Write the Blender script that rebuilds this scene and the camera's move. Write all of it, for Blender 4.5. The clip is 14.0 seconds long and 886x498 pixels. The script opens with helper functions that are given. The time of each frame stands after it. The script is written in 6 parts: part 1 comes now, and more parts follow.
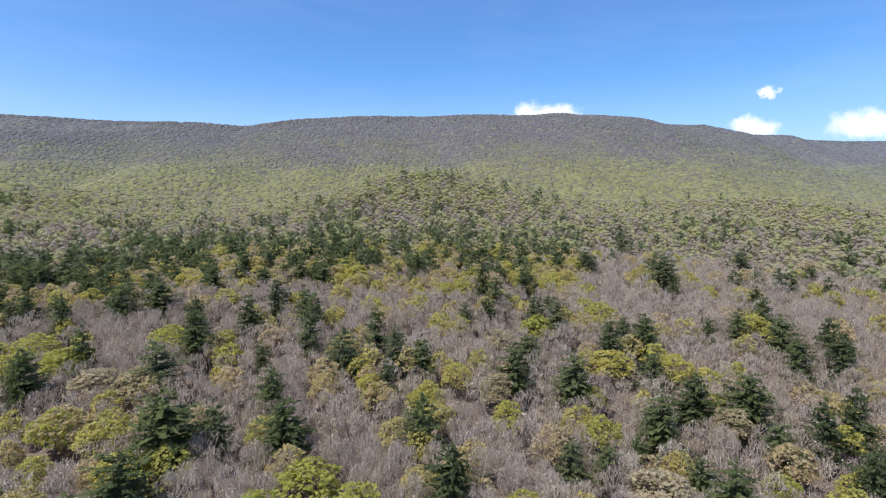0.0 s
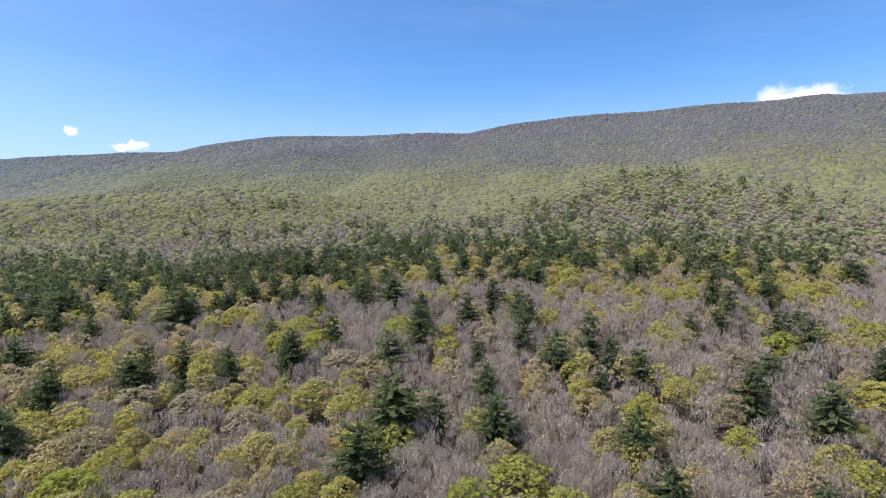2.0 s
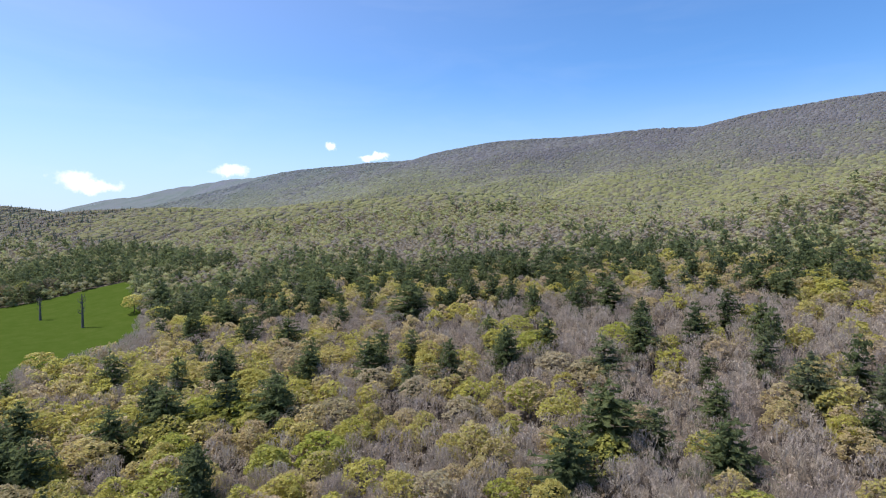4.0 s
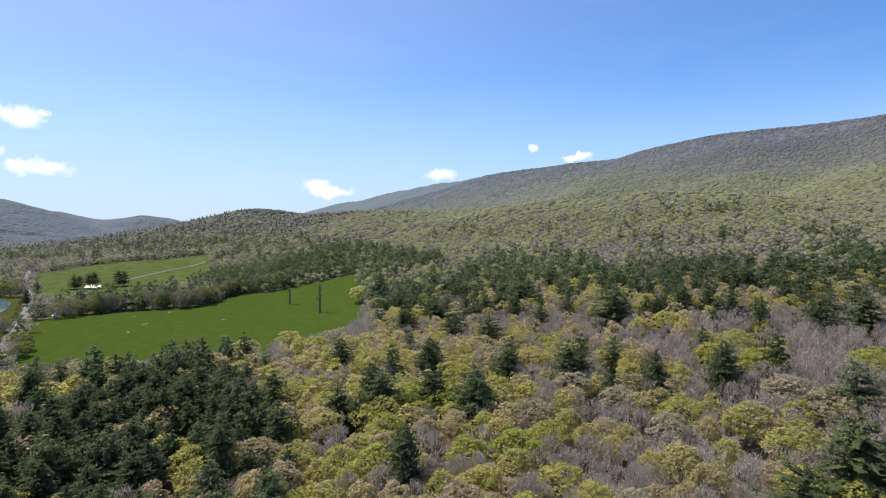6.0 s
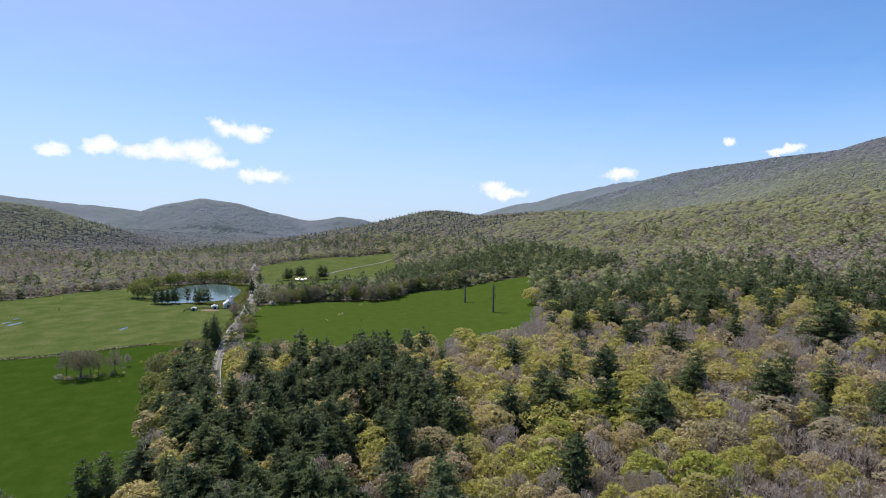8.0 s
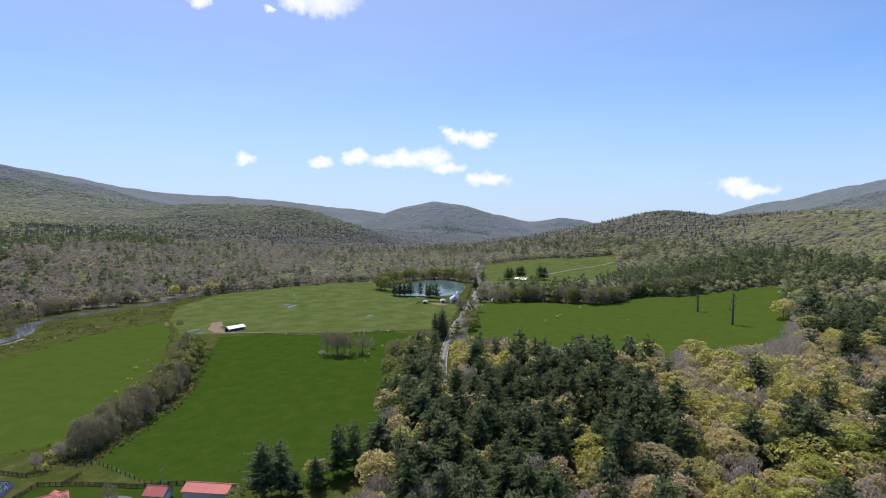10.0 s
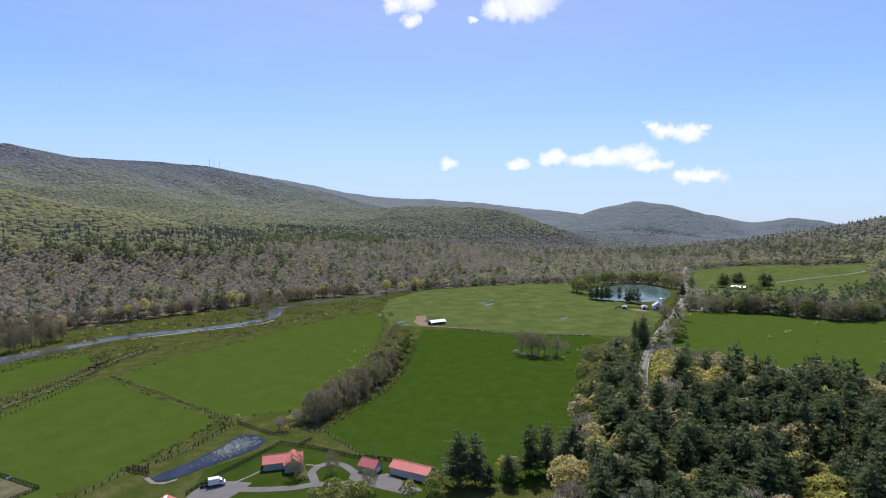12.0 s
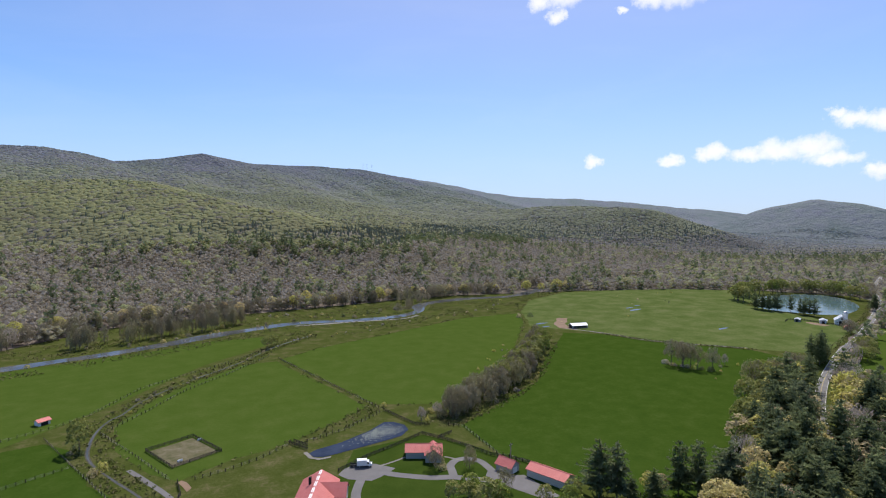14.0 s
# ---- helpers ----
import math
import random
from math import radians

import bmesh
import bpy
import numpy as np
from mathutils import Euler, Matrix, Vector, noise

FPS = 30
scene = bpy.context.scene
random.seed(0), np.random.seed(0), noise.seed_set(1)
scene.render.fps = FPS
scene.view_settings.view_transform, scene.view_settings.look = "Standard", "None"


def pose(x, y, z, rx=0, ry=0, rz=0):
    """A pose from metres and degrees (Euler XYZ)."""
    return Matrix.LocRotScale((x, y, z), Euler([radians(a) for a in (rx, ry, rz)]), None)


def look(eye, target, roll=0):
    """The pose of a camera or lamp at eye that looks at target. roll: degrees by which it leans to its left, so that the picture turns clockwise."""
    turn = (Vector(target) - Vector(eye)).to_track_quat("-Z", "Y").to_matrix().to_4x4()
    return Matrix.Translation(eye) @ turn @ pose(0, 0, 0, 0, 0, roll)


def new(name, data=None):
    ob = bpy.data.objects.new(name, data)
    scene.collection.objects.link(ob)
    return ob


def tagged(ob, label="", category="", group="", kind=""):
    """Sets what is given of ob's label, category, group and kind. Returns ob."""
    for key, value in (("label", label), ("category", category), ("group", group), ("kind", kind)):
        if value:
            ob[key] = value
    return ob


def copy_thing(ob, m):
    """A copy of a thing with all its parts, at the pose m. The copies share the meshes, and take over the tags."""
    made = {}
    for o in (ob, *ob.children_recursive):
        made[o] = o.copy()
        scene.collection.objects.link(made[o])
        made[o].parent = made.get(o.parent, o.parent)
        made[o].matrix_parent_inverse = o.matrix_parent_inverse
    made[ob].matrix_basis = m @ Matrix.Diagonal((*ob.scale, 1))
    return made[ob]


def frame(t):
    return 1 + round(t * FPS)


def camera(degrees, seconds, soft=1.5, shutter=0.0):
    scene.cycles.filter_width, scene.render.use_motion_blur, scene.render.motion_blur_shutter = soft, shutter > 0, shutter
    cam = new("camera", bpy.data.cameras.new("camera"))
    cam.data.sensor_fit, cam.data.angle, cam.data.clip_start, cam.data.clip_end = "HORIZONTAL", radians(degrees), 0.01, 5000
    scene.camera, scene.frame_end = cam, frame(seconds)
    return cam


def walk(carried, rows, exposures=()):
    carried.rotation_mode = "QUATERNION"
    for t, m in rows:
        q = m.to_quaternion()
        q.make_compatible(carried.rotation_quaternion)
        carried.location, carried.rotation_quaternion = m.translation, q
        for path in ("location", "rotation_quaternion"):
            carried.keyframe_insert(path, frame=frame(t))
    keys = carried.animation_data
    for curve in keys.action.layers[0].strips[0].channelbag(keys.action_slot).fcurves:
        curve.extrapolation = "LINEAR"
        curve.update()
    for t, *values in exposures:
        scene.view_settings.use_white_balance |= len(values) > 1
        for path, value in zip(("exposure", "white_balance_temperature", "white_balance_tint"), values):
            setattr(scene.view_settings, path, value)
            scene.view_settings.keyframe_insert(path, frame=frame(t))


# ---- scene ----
cam = camera(78.44, 14.0, soft=1.1)
EYE = (0.0, 0.0, 90.0)
# seconds, yaw, pitch, lean
TURN = ((0.0, 0.0, -3.438, -0.35), (0.5, 5.16, -3.413, -0.235), (1.0, 10.94, -3.414, -0.193), (1.5, 16.597, -3.38, -0.14),
        (2.0, 22.332, -3.343, -0.103), (2.5, 28.342, -3.313, -0.077), (3.0, 34.288, -3.259, -0.07),
        (5.5, 60.219, -3.128, -0.104), (6.0, 65.849, -3.102, -0.152), (6.5, 71.076, -3.088, -0.212),
        (7.0, 75.745, -3.054, -0.26), (7.5, 80.413, -3.05, -0.24), (8.0, 84.072, -3.018, -0.25), (8.5, 89.838, -3.044, -0.259),
        (9.0, 95.921, -3.031, -0.24), (11.5, 122.202, -2.947, -0.03), (12.0, 127.465, -2.922, -0.03),
        (12.5, 133.725, -2.927, -0.06), (13.0, 139.412, -2.912, -0.17), (13.5, 141.399, -2.954, -0.198), (14.0, 142.252, -2.956, -0.24))
walk(cam, [(t, pose(*EYE, 90 + p, lean, a)) for t, a, p, lean in TURN], exposures=((0.0, 0.32), (3.2, 0.32), (6.0, 0.18), (9.0, 0.05), (14.0, 0.05)))

# ---- sky and sun ----
SUN_AZ, SUN_EL = 127.0, 57.0


def toward(az, el=0.0):
    a, e = radians(az), radians(el)
    return Vector((-math.sin(a) * math.cos(e), math.cos(a) * math.cos(e), math.sin(e)))


sun = new("sun", bpy.data.lights.new("sun", "SUN"))
sun.data.energy, sun.data.angle, sun.data.color = 4.8, radians(0.6), (1.0, 0.935, 0.855)
sun.matrix_world = look(toward(SUN_AZ, SUN_EL) * 1000, (0, 0, 0))

world = bpy.data.worlds.new("sky")
scene.world = world
world.use_nodes = True
wt = world.node_tree
wt.nodes.clear()


def wire(tree, kind, ins=(), **props):
    """A node with its properties and its inputs (values or sockets)."""
    n = tree.nodes.new(kind)
    for key, value in props.items():
        setattr(n, key, value)
    for key, value in dict(ins).items():
        if isinstance(value, bpy.types.NodeSocket):
            tree.links.new(value, n.inputs[key])
        else:
            n.inputs[key].default_value = value
    return n


def calc(tree, op, a, b=0.0, c=0.0):
    return wire(tree, "ShaderNodeMath", {0: a, 1: b, 2: c}, operation=op).outputs[0]


sky = wire(wt, "ShaderNodeTexSky", sky_type="NISHITA", sun_disc=False, sun_elevation=radians(SUN_EL),
           sun_rotation=radians(-SUN_AZ), altitude=600.0, air_density=1.0, dust_density=0.25, ozone_density=4.0)
# small fair-weather clouds: azimuth, elevation, half width, half height in degrees
CLOUDS = ((-10.6, 10.3, 2.6, 0.8), (-8.8, 10.2, 1.3, 1.2), (-12.4, 10.2, 1.3, 0.9), (-29.4, 8.2, 1.7, 0.8), (-37.6, 7.8, 2.1, 1.0), (-30.6, 11.1, 0.55, 0.45),
          (52.2, 6.3, 1.3, 0.25), (66.0, 4.6, 1.2, 0.5), (79.0, 3.3, 1.2, 0.65), (77.4, 2.8, 1.5, 0.45), (56.5, 7.4, 0.5, 0.4),
          (105.1, 8.7, 1.4, 0.6), (103.3, 8.3, 1.2, 0.8), (106.6, 9.1, 0.8, 0.4), (108.4, 6.6, 1.9, 0.8), (110.6, 6.3, 1.8, 0.8),
          (113.2, 6.2, 1.5, 0.55), (116.2, 6.5, 1.2, 0.6), (106.8, 5.5, 1.6, 0.6), (102.4, 4.3, 1.7, 0.6), (103.8, 4.5, 0.8, 0.4), (101.8, 8.7, 0.6, 0.35),
          (127.0, 6.1, 0.8, 0.5), (119.8, 5.8, 0.8, 0.5), (119.0, 21.4, 2.5, 1.4), (121.8, 20.8, 1.2, 0.9), (130.2, 21.7, 1.5, 1.1), (132.6, 21.3, 1.0, 0.8),
          (130.8, 19.9, 0.8, 0.5), (124.4, 19.9, 0.4, 0.3))
way = wire(wt, "ShaderNodeTexCoord").outputs["Generated"]
xyz = wire(wt, "ShaderNodeSeparateXYZ", {0: way})
az = calc(wt, "MULTIPLY", calc(wt, "ARCTAN2", calc(wt, "MULTIPLY", xyz.outputs[0], -1.0), xyz.outputs[1]), 57.2958)
el = calc(wt, "MULTIPLY", calc(wt, "ARCSINE", xyz.outputs[2]), 57.2958)
wob = wire(wt, "ShaderNodeTexNoise", {"Vector": way, "Scale": 34.0, "Detail": 6.0, "Roughness": 0.62})
wsep = wire(wt, "ShaderNodeSeparateXYZ", {0: wob.outputs["Color"]})
az_w = calc(wt, "ADD", az, calc(wt, "MULTIPLY", calc(wt, "SUBTRACT", wsep.outputs[0], 0.5), 3.4))
el_w = calc(wt, "ADD", el, calc(wt, "MULTIPLY", calc(wt, "SUBTRACT", wsep.outputs[1], 0.5), 2.2))
cloud = None
for a, e, w, h in CLOUDS:
    q = calc(wt, "MULTIPLY_ADD", calc(wt, "POWER", calc(wt, "ABSOLUTE", calc(wt, "DIVIDE", calc(wt, "SUBTRACT", az_w, a), w)), 2.0), 1.0,
             calc(wt, "POWER", calc(wt, "ABSOLUTE", calc(wt, "DIVIDE", calc(wt, "SUBTRACT", el_w, e), h)), 2.0))
    cloud = q if cloud is None else calc(wt, "SMOOTH_MIN", cloud, q, 0.3)
fluff = wire(wt, "ShaderNodeTexNoise", {"Vector": way, "Scale": 120.0, "Detail": 5.0, "Roughness": 0.6})
dense = wire(wt, "ShaderNodeMapRange", {"Value": calc(wt, "ADD", cloud, calc(wt, "MULTIPLY", fluff.outputs[0], 0.9)), "From Min": 0.25, "From Max": 2.7, "To Min": 0.9, "To Max": 0.0},
             interpolation_type="SMOOTHSTEP").outputs[0]
# thin high veil
veil = wire(wt, "ShaderNodeTexNoise", {"Vector": wire(wt, "ShaderNodeVectorMath", {0: way, 1: (1.6, 1.6, 7.0)}, operation="MULTIPLY").outputs[0], "Scale": 2.2, "Detail": 7.0, "Roughness": 0.55, "Distortion": 0.6})
thin = wire(wt, "ShaderNodeMapRange", {"Value": veil.outputs[0], "From Min": 0.48, "From Max": 0.85, "To Min": 0.0, "To Max": 0.05}).outputs[0]
hue = wire(wt, "ShaderNodeMix", {"Factor": 1.0, 6: sky.outputs[0], 7: (0.75, 1.08, 1.39, 1.0)}, data_type="RGBA", blend_type="MULTIPLY").outputs[2]
low = wire(wt, "ShaderNodeMapRange", {"Value": el, "From Min": 0.0, "From Max": 15.0, "To Min": 0.75, "To Max": 0.0}, interpolation_type="SMOOTHSTEP").outputs[0]
hazy = wire(wt, "ShaderNodeMix", {"Factor": low, 6: hue, 7: (4.5, 5.55, 7.8, 1.0)}, data_type="RGBA").outputs[2]
glare = calc(wt, "MULTIPLY", calc(wt, "POWER", calc(wt, "MAXIMUM", wire(wt, "ShaderNodeVectorMath", {0: way, 1: toward(SUN_AZ, SUN_EL)}, operation="DOT_PRODUCT").outputs["Value"], 0.0), 2.2), 0.52)
hazy = wire(wt, "ShaderNodeMix", {"Factor": glare, 6: hazy, 7: (6.4, 5.6, 6.6, 1.0)}, data_type="RGBA").outputs[2]
cover = calc(wt, "MAXIMUM", dense, thin)
shade = wire(wt, "ShaderNodeMapRange", {"Value": fluff.outputs[0], "From Min": 0.3, "From Max": 0.7, "To Min": 8.2, "To Max": 9.6}).outputs[0]
cloud_col = wire(wt, "ShaderNodeCombineColor", {0: shade, 1: shade, 2: calc(wt, "MULTIPLY", shade, 1.03)})
mixed = wire(wt, "ShaderNodeMix", {"Factor": cover, 6: hazy, 7: cloud_col.outputs[0]}, data_type="RGBA")
back = wire(wt, "ShaderNodeBackground", {0: mixed.outputs[2], 1: 0.116})
wt.links.new(back.outputs[0], wire(wt, "ShaderNodeOutputWorld").inputs[0])


# ---- materials ----
def grain(tree, scale, detail=4.0, rough=0.6, coords="Object", squash=(1, 1, 1)):
    tc = wire(tree, "ShaderNodeTexCoord").outputs[coords]
    mp = wire(tree, "ShaderNodeMapping", {"Vector": tc, "Scale": squash})
    return wire(tree, "ShaderNodeTexNoise", {"Vector": mp.outputs[0], "Scale": scale, "Detail": detail, "Roughness": rough}).outputs[0]


def ramp(tree, fac, cols, lo=0.0, hi=1.0):
    n = wire(tree, "ShaderNodeValToRGB", {0: fac})
    e = n.color_ramp.elements
    while len(e) < len(cols):
        e.new(0.5)
    for i, c in enumerate(cols):
        e[i].position = lo + (hi - lo) * i / max(1, len(cols) - 1)
        e[i].color = (*c, 1)
    return n.outputs[0]


def blank(name):
    m = bpy.data.materials.new(name)
    m.use_nodes = True
    t = m.node_tree
    t.nodes.clear()
    return m, t, wire(t, "ShaderNodeOutputMaterial")


def surface(name, cols, scale=1.0, fine=12.0, rough=0.8, metal=0.0, bump=0.3, dist=0.05, spec=0.3, squash=(1, 1, 1), lo=0.3, hi=0.7):
    """A plain surface: colours blotched at one scale and grained at a finer one."""
    m, t, out = blank(name)
    a, b = grain(t, scale, 5.0, 0.6, "Object", squash), grain(t, fine, 3.0, 0.7)
    f = calc(t, "ADD", calc(t, "MULTIPLY", a, 0.65), calc(t, "MULTIPLY", b, 0.35))
    bp = wire(t, "ShaderNodeBump", {"Strength": bump, "Distance": dist, "Height": b})
    p = wire(t, "ShaderNodeBsdfPrincipled", {"Base Color": ramp(t, f, cols, lo, hi), "Roughness": rough, "Metallic": metal,
                                             "Specular IOR Level": spec, "Normal": bp.outputs[0]})
    t.links.new(p.outputs[0], out.inputs[0])
    return m


def foliage(name, cols, through_leaf=0.3, single=False, sheer=0.0):
    """Leaves, needles or twigs; the colour differs from tree to tree."""
    m, t, out = blank(name)
    src = wire(t, "ShaderNodeObjectInfo").outputs["Random"] if single else wire(t, "ShaderNodeAttribute", attribute_name="tint").outputs["Fac"]
    isl = wire(t, "ShaderNodeNewGeometry").outputs["Random Per Island"]
    f = calc(t, "ADD", calc(t, "MULTIPLY", src, 0.82), calc(t, "MULTIPLY", isl, 0.18))
    pos = wire(t, "ShaderNodeNewGeometry").outputs["Position"]
    speck = wire(t, "ShaderNodeTexNoise", {"Vector": pos, "Scale": 2.4, "Detail": 3.0, "Roughness": 0.75}).outputs[0]
    value = wire(t, "ShaderNodeMapRange", {"Value": speck, "From Min": 0.32, "From Max": 0.68, "To Min": 0.55, "To Max": 1.45}).outputs[0]
    c = wire(t, "ShaderNodeHueSaturation", {"Color": ramp(t, f, cols), "Value": value}).outputs[0]
    p = wire(t, "ShaderNodeBsdfPrincipled", {"Base Color": c, "Roughness": 0.8, "Specular IOR Level": 0.05,
                                             "Normal": wire(t, "ShaderNodeBump", {"Strength": 0.6, "Distance": 0.5, "Height": speck}).outputs[0]})
    tr = wire(t, "ShaderNodeBsdfTranslucent", {0: c})
    mix = wire(t, "ShaderNodeMixShader", {0: through_leaf, 1: p.outputs[0], 2: tr.outputs[0]})
    if sheer:  # thin crowns let light through
        mix = wire(t, "ShaderNodeMixShader", {0: sheer, 1: mix.outputs[0], 2: wire(t, "ShaderNodeBsdfTransparent").outputs[0]})
    t.links.new(mix.outputs[0], out.inputs[0])
    return m


NEEDLE = ((0.102, 0.13, 0.066), (0.137, 0.171, 0.08), (0.172, 0.208, 0.093), (0.18, 0.204, 0.122))
# tan buds, olive, yellow-green, and back to tan
SPRING = ((0.519, 0.426, 0.318), (0.531, 0.449, 0.259), (0.531, 0.478, 0.175), (0.482, 0.472, 0.129), (0.531, 0.431, 0.318))
BRIGHT = ((0.451, 0.451, 0.138), (0.396, 0.429, 0.1), (0.484, 0.462, 0.163))
BUDDING = ((0.433, 0.367, 0.235), (0.476, 0.425, 0.299), (0.401, 0.352, 0.19), (0.497, 0.441, 0.334))
TWIG = ((0.34, 0.287, 0.247), (0.42, 0.36, 0.312), (0.48, 0.425, 0.365), (0.43, 0.365, 0.29), (0.54, 0.50, 0.435))
BROWN = ((0.229, 0.189, 0.13), (0.282, 0.246, 0.163), (0.326, 0.29, 0.2), (0.299, 0.282, 0.138), (0.299, 0.229, 0.155))
M_NEEDLE, M_NEEDLE1 = foliage("needles", NEEDLE, 0.55, False), foliage("needles_single", NEEDLE, 0.55, True)
M_SPRING, M_SPRING1 = foliage("spring_leaves", SPRING, 0.6, False), foliage("spring_leaves_single", SPRING, 0.6, True)
M_BRIGHT, M_BUDDING = foliage("bright_leaves_single", BRIGHT, 0.6, True), foliage("tan_buds_single", BUDDING, 0.55, True)
# FAR_SPRING is SPRING with haze put into the colour: greyer, less saturated
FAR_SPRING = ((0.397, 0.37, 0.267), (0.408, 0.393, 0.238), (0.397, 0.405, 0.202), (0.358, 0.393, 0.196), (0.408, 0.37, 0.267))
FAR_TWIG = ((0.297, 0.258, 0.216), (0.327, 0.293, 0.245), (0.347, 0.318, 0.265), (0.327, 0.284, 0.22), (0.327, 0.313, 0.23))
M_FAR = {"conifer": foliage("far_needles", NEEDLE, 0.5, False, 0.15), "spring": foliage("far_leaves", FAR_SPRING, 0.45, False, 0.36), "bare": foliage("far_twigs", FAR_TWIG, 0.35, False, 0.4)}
M_BROWN = foliage("brown_twigs_single", BROWN, 0.3, True)
GREEN = ((0.18, 0.205, 0.065), (0.25, 0.27, 0.08), (0.34, 0.33, 0.125), (0.21, 0.27, 0.05), (0.31, 0.28, 0.13))
M_GREEN = foliage("olive_leaves_single", GREEN, 0.35, True)
M_TUSSOCK = foliage("tussock_grass", ((0.05, 0.065, 0.018), (0.085, 0.10, 0.03), (0.14, 0.13, 0.055), (0.20, 0.165, 0.095)), 0.2)
M_TWIG, M_TWIG1 = foliage("bare_twigs", TWIG, 0.3, False), foliage("bare_twigs_single", TWIG, 0.3, True)


M_BARK = surface("bark", ((0.09, 0.075, 0.06), (0.2, 0.175, 0.15)), 2.0, 14.0, 0.95, squash=(1, 1, 0.2))
M_LIMB = surface("pale_bark", ((0.20, 0.18, 0.165), (0.40, 0.37, 0.34)), 1.5, 14.0, 0.95, squash=(1, 1, 0.2))
M_DEAD = surface("dead_wood", ((0.05, 0.045, 0.04), (0.20, 0.19, 0.175)), 0.6, 6.0, 0.9, squash=(1, 1, 0.2))


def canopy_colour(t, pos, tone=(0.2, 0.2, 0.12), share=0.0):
    """Colour of the closed woods far off: brown in the bottom, fresh green on the slopes, grey-purple on the tops, with
    bluish haze painted in by distance.
    """
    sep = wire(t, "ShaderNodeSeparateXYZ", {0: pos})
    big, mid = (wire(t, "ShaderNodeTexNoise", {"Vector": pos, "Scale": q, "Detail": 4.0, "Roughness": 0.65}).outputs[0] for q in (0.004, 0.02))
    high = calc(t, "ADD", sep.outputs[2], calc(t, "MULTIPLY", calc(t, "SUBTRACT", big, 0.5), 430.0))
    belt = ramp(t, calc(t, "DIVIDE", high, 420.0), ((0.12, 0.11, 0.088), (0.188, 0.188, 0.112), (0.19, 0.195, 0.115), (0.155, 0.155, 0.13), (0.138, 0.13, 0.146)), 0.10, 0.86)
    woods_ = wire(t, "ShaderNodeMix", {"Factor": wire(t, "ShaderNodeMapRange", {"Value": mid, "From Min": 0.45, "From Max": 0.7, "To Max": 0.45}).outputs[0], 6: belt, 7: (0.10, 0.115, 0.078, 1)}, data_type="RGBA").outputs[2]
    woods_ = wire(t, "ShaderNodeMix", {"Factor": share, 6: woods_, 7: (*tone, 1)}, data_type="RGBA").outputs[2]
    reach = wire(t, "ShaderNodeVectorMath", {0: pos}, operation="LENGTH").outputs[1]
    # aerial haze painted into the base colour: bluish tones take over beyond 1400 m
    haze_share = wire(t, "ShaderNodeMapRange", {"Value": reach, "From Min": 1400.0, "From Max": 3400.0, "To Max": 0.88}).outputs[0]
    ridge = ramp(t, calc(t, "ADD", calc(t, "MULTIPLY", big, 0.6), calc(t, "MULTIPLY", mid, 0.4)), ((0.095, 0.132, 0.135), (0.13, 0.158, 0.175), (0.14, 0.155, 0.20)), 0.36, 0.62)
    return wire(t, "ShaderNodeMix", {"Factor": haze_share, 6: woods_, 7: ridge}, data_type="RGBA").outputs[2], reach


def canopy(name, tone, share, spread, sheer=0.4):
    """Crowns of the far woods: the colour of the woods there, painted haze included, leaning to the tree's own tone."""
    m, t, out = blank(name)
    pos = wire(t, "ShaderNodeNewGeometry").outputs["Position"]
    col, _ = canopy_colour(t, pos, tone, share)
    src = wire(t, "ShaderNodeAttribute", attribute_name="tint").outputs["Fac"]
    speck = wire(t, "ShaderNodeTexNoise", {"Vector": pos, "Scale": 0.35, "Detail": 4.0, "Roughness": 0.7}).outputs[0]
    f = calc(t, "ADD", calc(t, "MULTIPLY", src, 0.6), calc(t, "MULTIPLY", speck, 0.4))
    value = wire(t, "ShaderNodeMapRange", {"Value": f, "From Min": 0.1, "From Max": 0.9, "To Min": 1.62 * (1 - spread), "To Max": 1.62 * (1 + spread)}).outputs[0]
    c = wire(t, "ShaderNodeHueSaturation", {"Color": col, "Value": value}).outputs[0]
    bp = wire(t, "ShaderNodeBump", {"Strength": 0.3, "Distance": 1.2, "Height": speck})
    p = wire(t, "ShaderNodeBsdfPrincipled", {"Base Color": c, "Roughness": 0.9, "Specular IOR Level": 0.1, "Normal": bp.outputs[0]})
    leaf = wire(t, "ShaderNodeMixShader", {0: 0.35, 1: p.outputs[0], 2: wire(t, "ShaderNodeBsdfTranslucent", {0: c}).outputs[0]})
    thin_ = wire(t, "ShaderNodeMixShader", {0: sheer, 1: leaf.outputs[0], 2: wire(t, "ShaderNodeBsdfTransparent").outputs[0]})
    t.links.new(thin_.outputs[0], out.inputs[0])
    return m


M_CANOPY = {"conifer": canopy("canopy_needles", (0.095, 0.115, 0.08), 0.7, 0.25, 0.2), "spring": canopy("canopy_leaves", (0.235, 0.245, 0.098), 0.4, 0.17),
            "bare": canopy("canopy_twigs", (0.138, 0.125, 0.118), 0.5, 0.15)}


